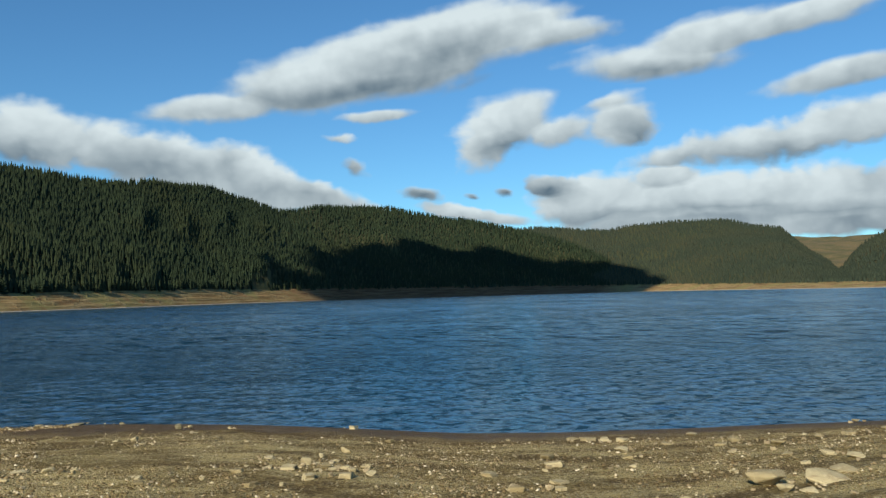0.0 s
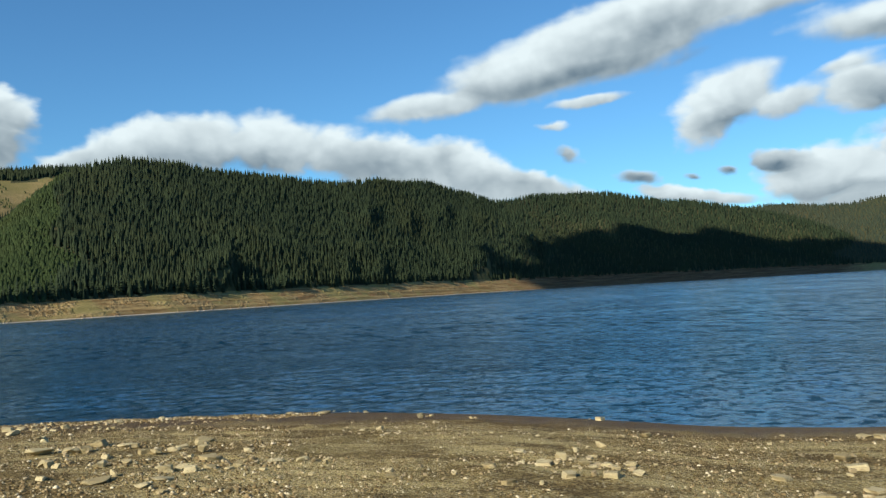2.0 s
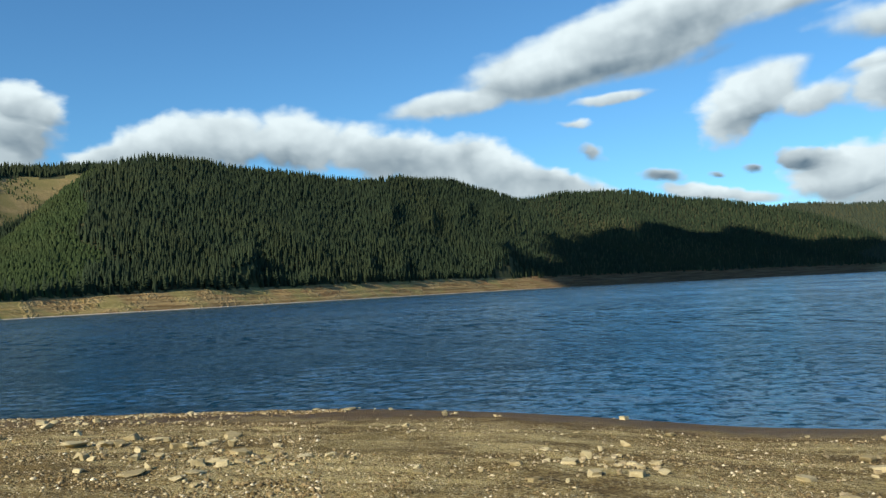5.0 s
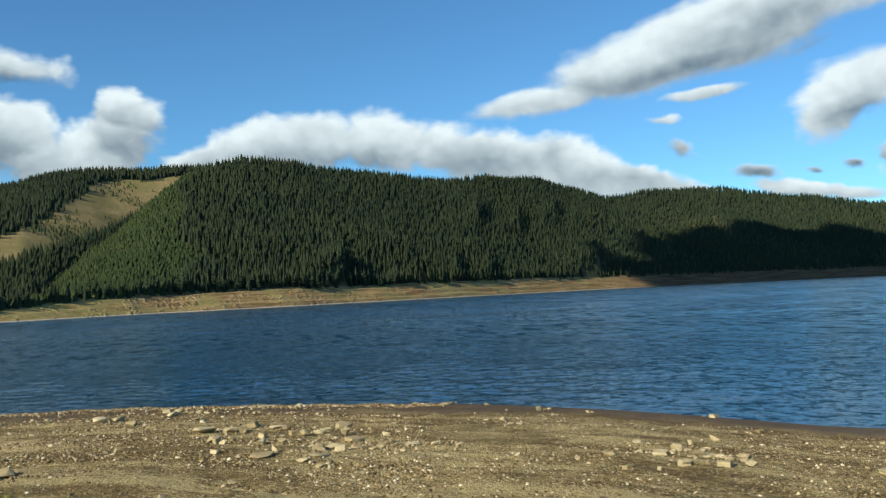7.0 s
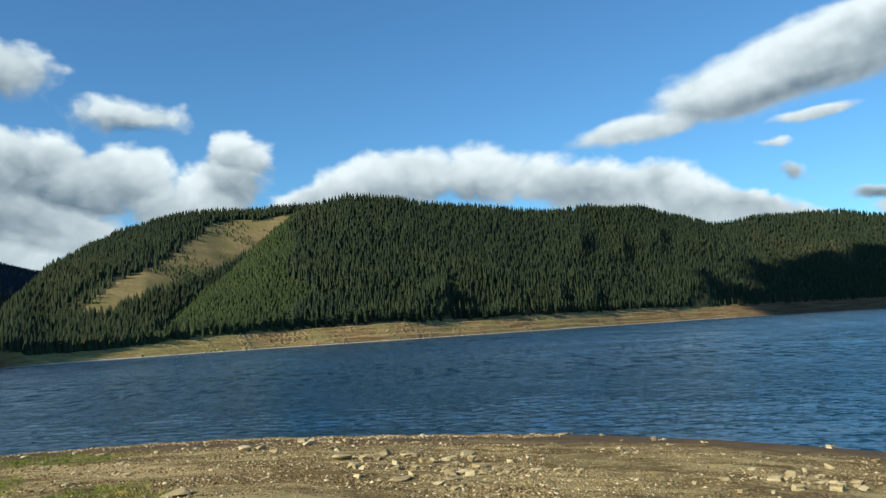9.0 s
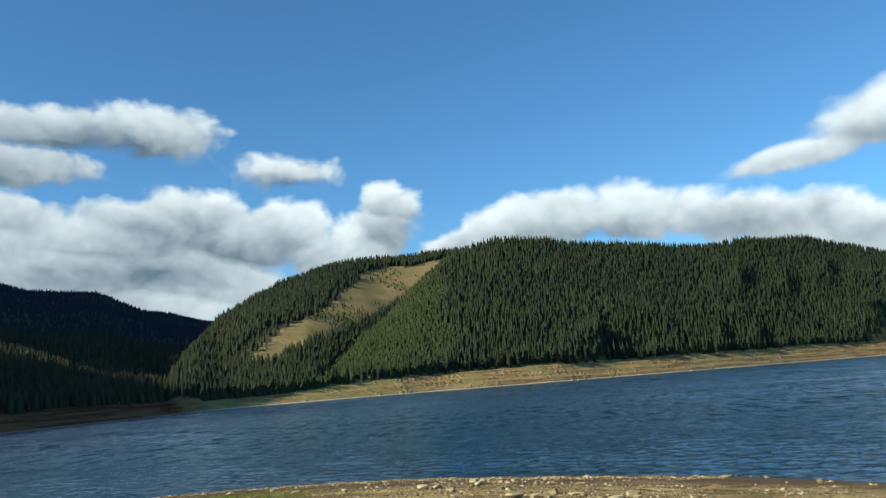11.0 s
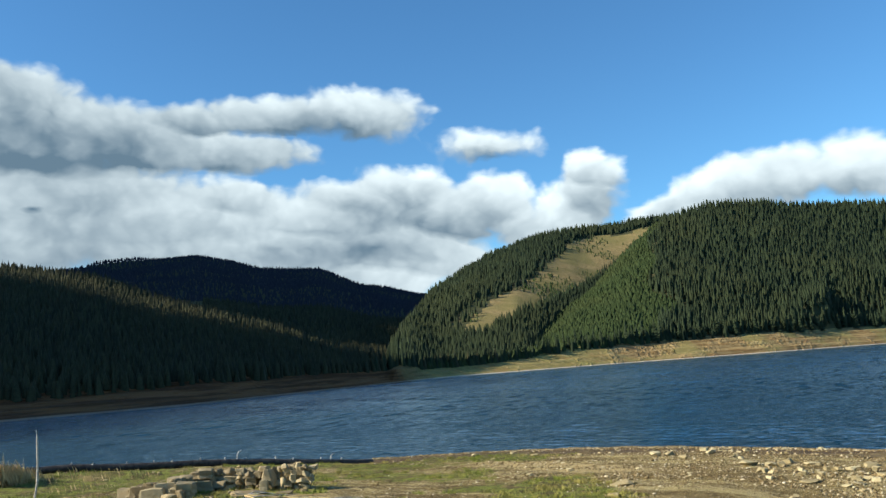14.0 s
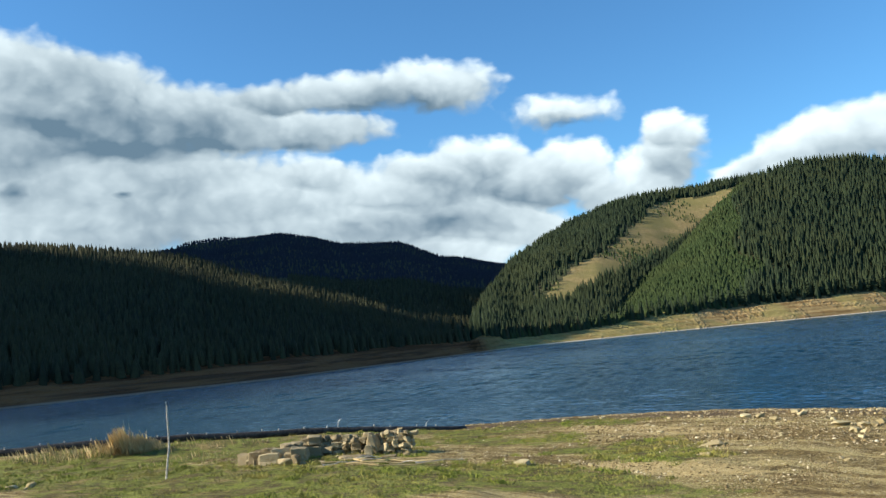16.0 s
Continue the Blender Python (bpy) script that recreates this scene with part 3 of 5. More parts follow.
def water_material():
    m = bpy.data.materials.new("wind-ruffled lake water")
    m.use_nodes = True
    n = Nodes(m.node_tree)
    geo = n.add("ShaderNodeNewGeometry")
    p = geo.outputs["Position"]
    # ripples run with the wind, longer along their crests; far off they are finer than the eye can part
    far = n.vmath("LENGTH", p)
    turned = n.add("ShaderNodeMapping", {"Vector": p, "Rotation": (0, 0, radians(-14)), "Scale": (0.5, 1.0, 1.0)}).outputs[0]
    half = (0.5, 0.5, 0.5)
    chop = n.vmath("SUBTRACT", n.noise(turned, 3.2, 4.0, 0.65, True), half)
    swell = n.vmath("SUBTRACT", n.noise(turned, 0.45, 3.0, 0.6, True), half)
    tilt = n.vmath("ADD", n.vmath("MULTIPLY", chop, (0.2, 0.42, 0)), n.vmath("MULTIPLY", swell, (0.06, 0.15, 0)))
    broad = n.vmath("SUBTRACT", n.noise(n.vmath("MULTIPLY", turned, (0.35, 1.0, 1.0)), 0.16, 4.0, 0.7, True), half)
    away = n.ramp(far, 40, 160)
    tilt = n.vmath("ADD", tilt, n.add("ShaderNodeVectorMath", {0: n.vmath("MULTIPLY", broad, (0.25, 0.7, 0)), "Scale": away}, "SCALE").outputs[0])
    normal = n.vmath("NORMALIZE", n.vmath("ADD", tilt, geo.outputs["Normal"]))
    # wave faces turned from the sky show the dark depth: short streaks near by, wind lanes farther out
    def lanes(along, size, lo, hi, least):
        m = n.add("ShaderNodeMapping", {"Vector": p, "Rotation": (0, 0, radians(34)), "Scale": (1.0, along, 1.0)})
        m.vector_type = "TEXTURE"
        return n.ramp(n.noise(m.outputs[0], size, 3.0, 0.65), lo, hi, least, 1.0)

    near_ = n.math("MULTIPLY", lanes(1.2, 1.7, 0.37, 0.46, 0.22), lanes(1.3, 3.6, 0.38, 0.54, 0.55))
    middle = n.math("MULTIPLY", lanes(3.2, 0.62, 0.38, 0.46, 0.2), lanes(3.2, 1.4, 0.38, 0.52, 0.5))
    outer = n.math("MULTIPLY", lanes(7.0, 0.36, 0.38, 0.48, 0.25), lanes(5.0, 0.06, 0.38, 0.5, 0.75))
    streak = n.add("ShaderNodeMix", {0: n.ramp(far, 32, 80), 2: near_, 3: middle}).outputs[0]
    streak = n.add("ShaderNodeMix", {0: n.ramp(far, 110, 240), 2: streak, 3: outer}).outputs[0]
    gust = n.noise(n.vmath("MULTIPLY", p, (0.5, 1.0, 1.0)), 0.03, 4.0, 0.6)
    deep = n.mix(n.ramp(gust, 0.35, 0.65), (0.005, 0.028, 0.052), (0.008, 0.035, 0.062))
    body = n.add("ShaderNodeBsdfDiffuse", {"Color": deep, "Normal": normal})
    gloss = n.add("ShaderNodeBsdfGlossy", {"Color": (0.74, 0.90, 0.98, 1), "Roughness": 0.2, "Normal": normal})
    rim = n.add("ShaderNodeFresnel", {"IOR": 1.33, "Normal": normal}).outputs[0]
    both = n.add("ShaderNodeMixShader", {0: n.math("MULTIPLY", n.math("MINIMUM", rim, n.ramp(far, 25, 130, 0.36, 0.56)), streak), 1: body.outputs[0], 2: gloss.outputs[0]})
    n.add("ShaderNodeOutputMaterial", {0: both.outputs[0]})
    return m


BEACH = beach_material()
BANK = bank_material()
FLOOR = soil_material("forest floor", (0.045, 0.055, 0.026), (0.07, 0.075, 0.034), (0.06, 0.058, 0.028))
CLEARING = soil_material("felled hillside of dry grass", (0.20, 0.155, 0.066), (0.28, 0.22, 0.10), (0.165, 0.147, 0.056))
HEATH = soil_material("distant heath", (0.13, 0.105, 0.05), (0.18, 0.14, 0.07), (0.10, 0.095, 0.045))
NEEDLES = needle_material("dark spruce needles", (0.016, 0.027, 0.014), (0.029, 0.045, 0.021), (0.034, 0.044, 0.018))
# far mountain needles: the blue of distance haze is put into their colour
HAZE_BLUE = needle_material("spruce needles tinted haze blue", (0.027, 0.031, 0.045), (0.031, 0.035, 0.049), (0.031, 0.035, 0.048), 3.5)
YOUNG = needle_material("young spruce needles", (0.027, 0.045, 0.015), (0.038, 0.060, 0.020), (0.043, 0.058, 0.019))
INLET = needle_material("spruce needles with dead twigs", (0.021, 0.025, 0.014), (0.046, 0.050, 0.024), (0.050, 0.049, 0.022), 0.1)
# lighter, greyer crowns that stand for haze over the farthest hills
HAZE_PALE = needle_material("spruce crowns paled for haze", (0.030, 0.043, 0.028), (0.043, 0.058, 0.036), (0.048, 0.056, 0.033))
WATER = water_material()


# ---- ground: one sheet out to the horizon ----
def sheet(name, xs, ys, zs, wrap, mats, slots):
    """A mesh from a grid of places; wrap joins the last column to the first."""
    rows, cols = xs.shape
    verts = np.stack([xs, ys, zs], -1).reshape(-1, 3)
    i = np.arange(rows * cols).reshape(rows, cols)
    j = np.concatenate([i, i[:, :1]], 1) if wrap else i
    quads = np.stack([j[:-1, :-1], j[:-1, 1:], j[1:, 1:], j[1:, :-1]], -1).reshape(-1, 4)
    me = bpy.data.meshes.new(name)
    me.vertices.add(len(verts))
    me.vertices.foreach_set("co", verts.ravel())
    me.loops.add(quads.size)
    me.loops.foreach_set("vertex_index", quads.ravel())
    me.polygons.add(len(quads))
    me.polygons.foreach_set("loop_start", np.arange(0, quads.size, 4))
    for mt in mats:
        me.materials.append(mt)
    if slots is not None:
        me.polygons.foreach_set("material_index", slots.ravel().astype(np.int32))
    me.update()
    me.validate()
    me.shade_smooth()
    return new(name, me)


def sand_at(x, y):
    """Bare sandy tracks through the grass, 0 to 1."""
    wobble = 0.35 * bumps(x, y, 1.5, 58, 3)
    one = np.exp(-(((x + 19.5 + 0.2 * (y - 13.5)) / 6.0) ** 2 + ((y - 13.5) / 1.7) ** 2))
    two = np.exp(-(((x + 11) / 3.0) ** 2 + ((y - 6.2) / 1.2) ** 2))
    return np.clip((one + two) * (1 + wobble), 0, 1)


def turf_at(x, y):
    """How far the shore is grown with grass, 0 to 1."""
    yaw, dist = polar(x, y)
    base = np.clip((yaw - 48 + 7 * bumps(x, y, 5, 51, 3)) / 9, 0, 1) * np.clip(0.72 + 0.25 * np.clip((yaw - 58) / 8, 0, 1) + 1.5 * bumps(x, y, 3.0, 52, 4), 0, 1)
    band = np.exp(-(((x + 13.2 - 0.9 * (y - 8.6)) / 6.0) ** 2)) * np.exp(-(((y - 8.6 + 0.75 * (x + 13.2)) / 1.0) ** 2))
    base = base * np.clip((dist - 6) / 5, 0, 1)
    return np.clip(base + 0.9 * band - 1.1 * sand_at(x, y), 0, 1) * (dist < 75)


def clearing_at(x, y):
    """True on the felled strip of the back hill and on the bare hill."""
    yaw, dist = polar(x, y)
    on_back = back_hill(yaw, dist) > main_hill(yaw, dist) + 1
    rise = np.degrees(np.arctan2(height(x, y) - EYE, dist))
    low = curve(yaw, (38.5, 7.9), (40.5, 7.2), (42, 6.1), (43.5, 5.15), (45.8, 4.3), (48.2, 3.5), (50, 2.9), (51.5, 2.1), (53, 2.0))
    high = curve(yaw, (38.5, 8.35), (40.5, 8.25), (42.8, 8.15), (45.0, 7.7), (45.5, 6.9), (48.3, 5.15), (50.1, 4.45), (51.8, 3.45), (53, 2.4))
    rag = 0.18 * bumps(x, y, 22, 31, 2)
    felled = on_back & (yaw > 38.5) & (yaw < 52.6) & (rise > low + rag) & (rise < high + rag) & (dist > 380) & (dist < 1000)
    bare = (bare_hill(yaw, dist) > np.maximum(right_hill(yaw, dist), edge_hill(yaw, dist)) + 1) & (yaw < -14)
    return felled | bare


yaws = np.radians(np.concatenate([np.arange(-50, 112, 0.3), np.arange(112, 310, 3.0)]))
fs, bw = far_shore(np.degrees(yaws)), bank_wide(np.degrees(yaws))
near_rings = np.concatenate([[0.0, 1.5, 3.0], np.arange(5, 12, 0.35), np.arange(12, 40, 0.22), np.geomspace(40, 75, 20)])
RR = np.concatenate([np.repeat(near_rings[:, None], len(yaws), 1),
                     75 + (fs - 77) * np.linspace(0.1, 1, 8)[:, None],
                     fs - 2 + (bw + 2) * np.linspace(0.08, 1, 14)[:, None],
                     (fs + bw) * (2300 / (fs + bw)) ** np.linspace(0.01, 1, 95)[:, None],
                     np.repeat(np.array([[2700.0], [3400.0], [4400.0]]), len(yaws), 1)])
YY = np.repeat(yaws[None], len(RR), 0)
gx, gy = -np.sin(YY) * RR, np.cos(YY) * RR
gz = height(gx, gy)
cx, cy = 0.5 * (gx[:-1] + gx[1:]), 0.5 * (gy[:-1] + gy[1:])
cyaw, cdist = polar(cx, cy)
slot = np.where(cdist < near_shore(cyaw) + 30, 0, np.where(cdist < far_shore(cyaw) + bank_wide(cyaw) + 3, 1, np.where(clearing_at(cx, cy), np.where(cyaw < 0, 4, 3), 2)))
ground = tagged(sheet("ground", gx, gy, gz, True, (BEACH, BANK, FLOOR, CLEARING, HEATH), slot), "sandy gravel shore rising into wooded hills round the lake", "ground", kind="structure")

turf_ = ground.data.attributes.new("turf", "FLOAT", "POINT")
turf_.data.foreach_set("value", turf_at(gx, gy).ravel().astype(np.float32))

for name, values in (("inland", near_shore(np.degrees(YY)) - RR + 0.35 * bumps(gx, gy, 3.0, 57, 2)), ("along", np.degrees(YY) * 0.42)):
    line_ = ground.data.attributes.new(name, "FLOAT", "POINT")
    line_.data.foreach_set("value", values.ravel().astype(np.float32))

sand_ = ground.data.attributes.new("sand", "FLOAT", "POINT")
sand_.data.foreach_set("value", sand_at(gx, gy).ravel().astype(np.float32))

# ---- lake ----
def waves(x, y, step):
    """Wind waves: sums of trains that run nearly one way; trains too short for the net are left out."""
    rng = np.random.default_rng(14)
    z = 0.0 * x
    for k in range(34):
        long = 0.34 * 5.0 ** (k / 33) * rng.uniform(0.9, 1.1)
        a = radians(-76) + rng.normal(0, 0.5)
        crest = (x * math.cos(a) + y * math.sin(a)) * 2 * math.pi / long + rng.uniform(0, 6.28)
        patch = 0.6 + 0.4 * bumps(x, y, 6 * long, 200 + k, 2)
        z = z + 0.0034 * long * patch * np.sin(crest) * np.clip(long / step / 3.5 - 0.4, 0, 1)
    return z


wy = np.radians(np.concatenate([np.arange(-60, -34, 1.0), np.arange(-34, 97, 0.25), np.arange(97, 300, 3.0)]))
lo, hi = near_shore(np.degrees(wy)) - 2.0, far_shore(np.degrees(wy)) + 6.0
mid = np.minimum(150.0, 0.8 * hi)
RR = np.concatenate([lo * (mid / lo) ** np.linspace(0, 1, 230)[:, None], mid * (hi / mid) ** np.linspace(0.02, 1, 40)[:, None]])
YY = np.repeat(wy[None], len(RR), 0)
lx, ly = -np.sin(YY) * RR, np.cos(YY) * RR
step = np.gradient(RR, axis=0)
inshore = np.clip((RR - near_shore(np.degrees(YY)) + 0.3) / 4, 0.05, 1)
lake = tagged(sheet("lake", lx, ly, waves(lx, ly, np.maximum(step, RR * 0.0042)) * inshore, True, (WATER,), None), "deep blue lake ruffled by the wind", "lake", kind="structure")


# ---- woods ----
def spruce_shape(seed, tiers, sides, girth=0.17):
    """A unit spruce: a tapered crown with drooping, ragged tiers, 1 high; rings of points and the faces between them."""
    rnd = random.Random(seed)
    rings_ = []
    for k in range(tiers):
        f = k / tiers
        r = girth * (1 - f) ** 0.9 * rnd.uniform(0.85, 1.15) * (0.8 if k == 0 else 1.0)
        rings_.append((0.04 + 0.94 * f, r, 1))
        rings_.append((0.04 + 0.94 * (f + 0.7 / tiers), r * 0.52, 0))
    verts, faces = [], []
    lean = rnd.uniform(0, 6.3)
    for z, r, outer in rings_:
        for s in range(sides):
            a = 2 * math.pi * (s + 0.6 * rnd.random()) / sides
            q = r * (rnd.uniform(0.6, 1.3) if outer else rnd.uniform(0.8, 1.1)) * (1 + 0.12 * math.cos(a - lean))
            verts.append((q * math.cos(a), q * math.sin(a), z + (rnd.uniform(-0.035, 0.02) if outer else 0)))
    top = len(verts)
    verts.append((rnd.uniform(-0.008, 0.008), rnd.uniform(-0.008, 0.008), 1.0))
    for k in range(len(rings_) - 1):
        for s in range(sides):
            a, b = k * sides + s, k * sides + (s + 1) % sides
            faces += [(a, b, b + sides), (a, b + sides, a + sides)]
    k = (len(rings_) - 1) * sides
    faces += [(k + s, k + (s + 1) % sides, top) for s in range(sides)]
    return np.array(verts), np.array(faces)


def woods(name, label, places, heights, shapes, mat, seed):
    """One mesh of many spruces."""
    rng = np.random.default_rng(seed)
    vs, fs, base = [], [], 0
    pick = rng.integers(0, len(shapes), len(places))
    for k, (v, f) in enumerate(shapes):
        p, h = places[pick == k], heights[pick == k]
        if not len(p):
            continue
        a = rng.uniform(0, 2 * np.pi, len(p))
        w = h * rng.uniform(0.8, 1.25, len(p))
        c, s = np.cos(a)[:, None], np.sin(a)[:, None]
        x = (v[:, 0] * c - v[:, 1] * s) * w[:, None] + p[:, :1]
        y = (v[:, 0] * s + v[:, 1] * c) * w[:, None] + p[:, 1:2]
        z = v[:, 2] * h[:, None] + p[:, 2:]
        vs.append(np.stack([x, y, z], -1).reshape(-1, 3))
        fs.append((f[None] + (np.arange(len(p)) * len(v))[:, None, None]).reshape(-1, 3) + base)
        base += len(p) * len(v)
    v, f = np.concatenate(vs), np.concatenate(fs)
    me = bpy.data.meshes.new(name)
    me.vertices.add(len(v))
    me.vertices.foreach_set("co", v.ravel())
    me.loops.add(f.size)
    me.loops.foreach_set("vertex_index", f.ravel())
    me.polygons.add(len(f))
    me.polygons.foreach_set("loop_start", np.arange(0, f.size, 3))
    me.materials.append(mat)
    me.update()
    me.shade_smooth()
    return tagged(new(name, me), label, "forest", kind="stuff")


def grow(lo, hi, reach, step, seed):
    """Tree places on a jittered net between two yaws, out to a distance."""
    rng = np.random.default_rng(seed)
    n = int(reach / step) + 1
    g = np.stack(np.meshgrid(np.arange(-n, n), np.arange(-n // 4, n), indexing="ij"), -1).reshape(-1, 2) * step
    g = g + rng.uniform(-0.48, 0.48, g.shape) * step
    yaw, dist = polar(g[:, 0], g[:, 1])
    return g[(yaw > lo) & (yaw < hi) & (dist < reach)]


def stand(lo, hi, step, test, seed, reach):
    g = grow(lo, hi, reach, step, seed)
    x, y = g[:, 0], g[:, 1]
    yaw, dist = polar(x, y)
    keep = test(yaw, dist, x, y)
    x, y = x[keep], y[keep]
    return np.stack([x, y, height(x, y) - 0.4], -1)


def top_of(h, yaw, dist):
    """True where hill h is the ground and it is not far over its ridge."""
    me_ = h(yaw, dist)
    ok = np.ones_like(dist, bool)
    for other in HILLS:
        if other is not h:
            ok &= me_ >= other(yaw, dist) - 0.01
    return ok & (dist > far_shore(yaw) + bank_wide(yaw) - 3)


def slim_spruce(seed, sides, girth):
    """A unit spruce for dense stands: a ragged skirt and a slim tip."""
    rnd = random.Random(seed)
    verts = []
    for z, r in ((0.02, girth), (0.42 + rnd.uniform(-0.06, 0.06), girth * 0.62)):
        for k in range(sides):
            a = 2 * math.pi * (k + 0.6 * rnd.random()) / sides
            q = r * rnd.uniform(0.65, 1.3)
            verts.append((q * math.cos(a), q * math.sin(a), z + rnd.uniform(-0.02, 0.06)))
    verts.append((rnd.uniform(-0.01, 0.01), rnd.uniform(-0.01, 0.01), 1.0))
    faces = []
    for k in range(sides):
        b = (k + 1) % sides
        faces += [(k, b, b + sides), (k, b + sides, k + sides), (k + sides, b + sides, 2 * sides)]
    return np.array(verts), np.array(faces)


NEAR_SPRUCE = [spruce_shape(s, 3, 5, 0.145 + 0.012 * (s % 5)) for s in range(9)]
MID_SPRUCE = [slim_spruce(40 + s, 5, 0.155 + 0.012 * (s % 4)) for s in range(8)]
FAR_SPRUCE = [slim_spruce(20 + s, 5, 0.17) for s in range(6)]
LEAN_SPRUCE = [slim_spruce(110 + s, 5, 0.155 + 0.012 * s) for s in range(6)]
YOUNG_SPRUCE = [slim_spruce(90 + s, 5, 0.30) for s in range(6)]
TINY_SPRUCE = [slim_spruce(30 + s, 4, 0.24) for s in range(5)]


def plant(name, label, h, lo, hi, step, reach, shapes, mat, seed, tall=TREE, where=None):
    def test(yaw, dist, x, y):
        ok = top_of(h, yaw, dist) & (h(yaw, dist + 20) >= h(yaw, dist) - 8.0)
        ok &= ~clearing_at(x, y)
        if where is not None:
            ok &= where(yaw, dist, x, y)
        if h is back_hill:
            # trees whose shadows would fall on the clearing are mostly left out
            edge = sum(clearing_at(x + 0.34 * d, y + 0.94 * d).astype(float) for d in (4.0, 9.0, 14.0))
            ok &= (edge == 0) | (lattice(np.floor(x * 3), np.floor(y * 3), 5) > 0.7)
        return ok
    p = stand(lo, hi, step, test, seed, reach)
    rng = np.random.default_rng(seed + 100)
    stature = 1 + 0.14 * bumps(p[:, 0], p[:, 1], 40, 77, 2)
    hts = tall * stature * rng.uniform(0.78, 1.06, len(p))
    return woods(name, label, p, hts, shapes, mat, seed)


def is_young(yaw, dist, x, y):
    return yaw + 2.5 * bumps(x, y, 50, 41, 2) + (dist - 500) * 0.012 > 39.5


def upslope(yaw, dist):
    """Metres in from the upper edge of the far bank."""
    return dist - far_shore(yaw) - bank_wide(yaw)


plant("spruce_forest", "dense dark spruce forest on the hill across the lake", main_hill, 12, 53, 2.75, 1080, NEAR_SPRUCE, NEEDLES, 1, 9.0, where=lambda a, d, x, y: ~is_young(a, d, x, y) & (upslope(a, d) < 70) & (upslope(a, d) > 3))
plant("spruce_forest", "dense dark spruce forest on the upper slope across the lake", main_hill, 12, 53, 2.6, 1080, MID_SPRUCE, NEEDLES, 12, 7.6, where=lambda a, d, x, y: ~is_young(a, d, x, y) & (upslope(a, d) >= 70))
plant("spruce_forest", "younger bright green spruce forest on a hill spur", main_hill, 34, 56, 2.0, 700, YOUNG_SPRUCE, YOUNG, 2, 4.4, where=is_young)
plant("spruce_forest", "spruce forest running down to the far shore", main_hill, -15, 12, 3.7, 1420, FAR_SPRUCE, NEEDLES, 3, 7.6)
plant("spruce_forest", "spruce forest round a felled clearing", back_hill, 35, 60, 2.7, 950, MID_SPRUCE, NEEDLES, 4, 7.6)
plant("spruce_forest", "shaded spruce forest on the hill over the inlet", left_hill, 56.5, 94, 1.95, 450, LEAN_SPRUCE, INLET, 5, 5.2)
plant("spruce_forest", "dark spruce forest on a distant mountain", far_mountain, 45, 90, 6.2, 1560, TINY_SPRUCE, HAZE_BLUE, 6, 6.0, where=lambda a, d, x, y: d > 760)
plant("spruce_forest", "spruce forest in the floor of a side valley", far_mountain, 50, 70, 4.0, 780, FAR_SPRUCE, INLET, 9, 7.0, where=lambda a, d, x, y: d < 760)
plant("spruce_forest", "distant forest at the end of the lake, paled for haze", right_hill, -28, -1, 4.8, 1560, TINY_SPRUCE, HAZE_PALE, 7, 6.0)
plant("spruce_forest", "forest at the edge of a distant bare hill", edge_hill, -34, -24, 4.6, 1100, TINY_SPRUCE, HAZE_PALE, 8, 6.0)


# ---- clouds behind the viewer, whose shadows lie on the hills ----
VAPOUR, vn, vb, vp = material("cloud")
put(vn, vb, vn.mix(vn.noise(vp, 0.01, 4.0), (0.85, 0.86, 0.88), (0.93, 0.93, 0.93)), 1.0)
SUNWAY = toward(SUN_YAW, SUN_EL)


def cloud(name, label, seed, *lobes):
    """A cumulus of overlapping lobes; each lobe is given by the yaw, distance and reach of the ground that it shades."""
    rnd = random.Random(seed)
    bm = bmesh.new()
    for yaw, dist, wide, deep in lobes:
        a = radians(yaw)
        x, y = -math.sin(a) * dist, math.cos(a) * dist
        z = max(float(height(x, y)), 0.0) + 5
        far = (760 - z) / SUNWAY.z
        centre = Vector((x, y, z)) + SUNWAY * far
        turn = Matrix.Rotation(a, 4, "Z")
        for v in bmesh.ops.create_icosphere(bm, subdivisions=4, radius=1.0)["verts"]:
            k = 1 + 0.28 * noise.fractal(v.co * 1.7 + Vector((seed, yaw, dist)), 1.0, 2.0, 4)
            v.co = centre + turn @ Vector((v.co.x * wide * k, v.co.y * deep * k, v.co.z * 0.22 * min(wide, deep) * k))
    me = bpy.data.meshes.new(name)
    bm.to_mesh(me)
    bm.free()
    me.materials.append(VAPOUR)
    me.shade_smooth()
    return tagged(new(name, me), label, "cloud", kind="structure")


cloud("cloud", "white cumulus cloud drifting over the far shore", 1, (6, 950, 36, 80), (3, 1010, 60, 130), (-1, 1060, 75, 160), (-5.5, 1120, 85, 145), (-10.5, 1170, 80, 115), (8, 880, 34, 50), (4.5, 915, 42, 60), (0.5, 965, 48, 60), (-4.5, 1045, 55, 60), (-9.5, 1095, 55, 60))
cloud("cloud", "broad grey cumulus cloud drifting over the inlet", 2, (62, 256, 24, 46), (64, 230, 38, 58), (70, 208, 40, 66), (76, 198, 42, 74), (83, 200, 46, 90), (91, 205, 50, 105), (63.5, 278, 20, 36), (62.5, 385, 22, 55), (84, 320, 24, 60), (90, 345, 55, 105))
cloud("cloud", "wide cumulus cloud drifting over the distant mountain", 3, (56, 1250, 190, 420), (63, 1150, 200, 430), (70, 1150, 200, 450), (78, 1150, 200, 450), (86, 1100, 200, 450), (66, 430, 40, 80), (65, 560, 65, 110), (65, 690, 110, 110), (60.5, 790, 90, 80), (62, 900, 170, 140), (69, 900, 150, 150), (76, 900, 150, 150))


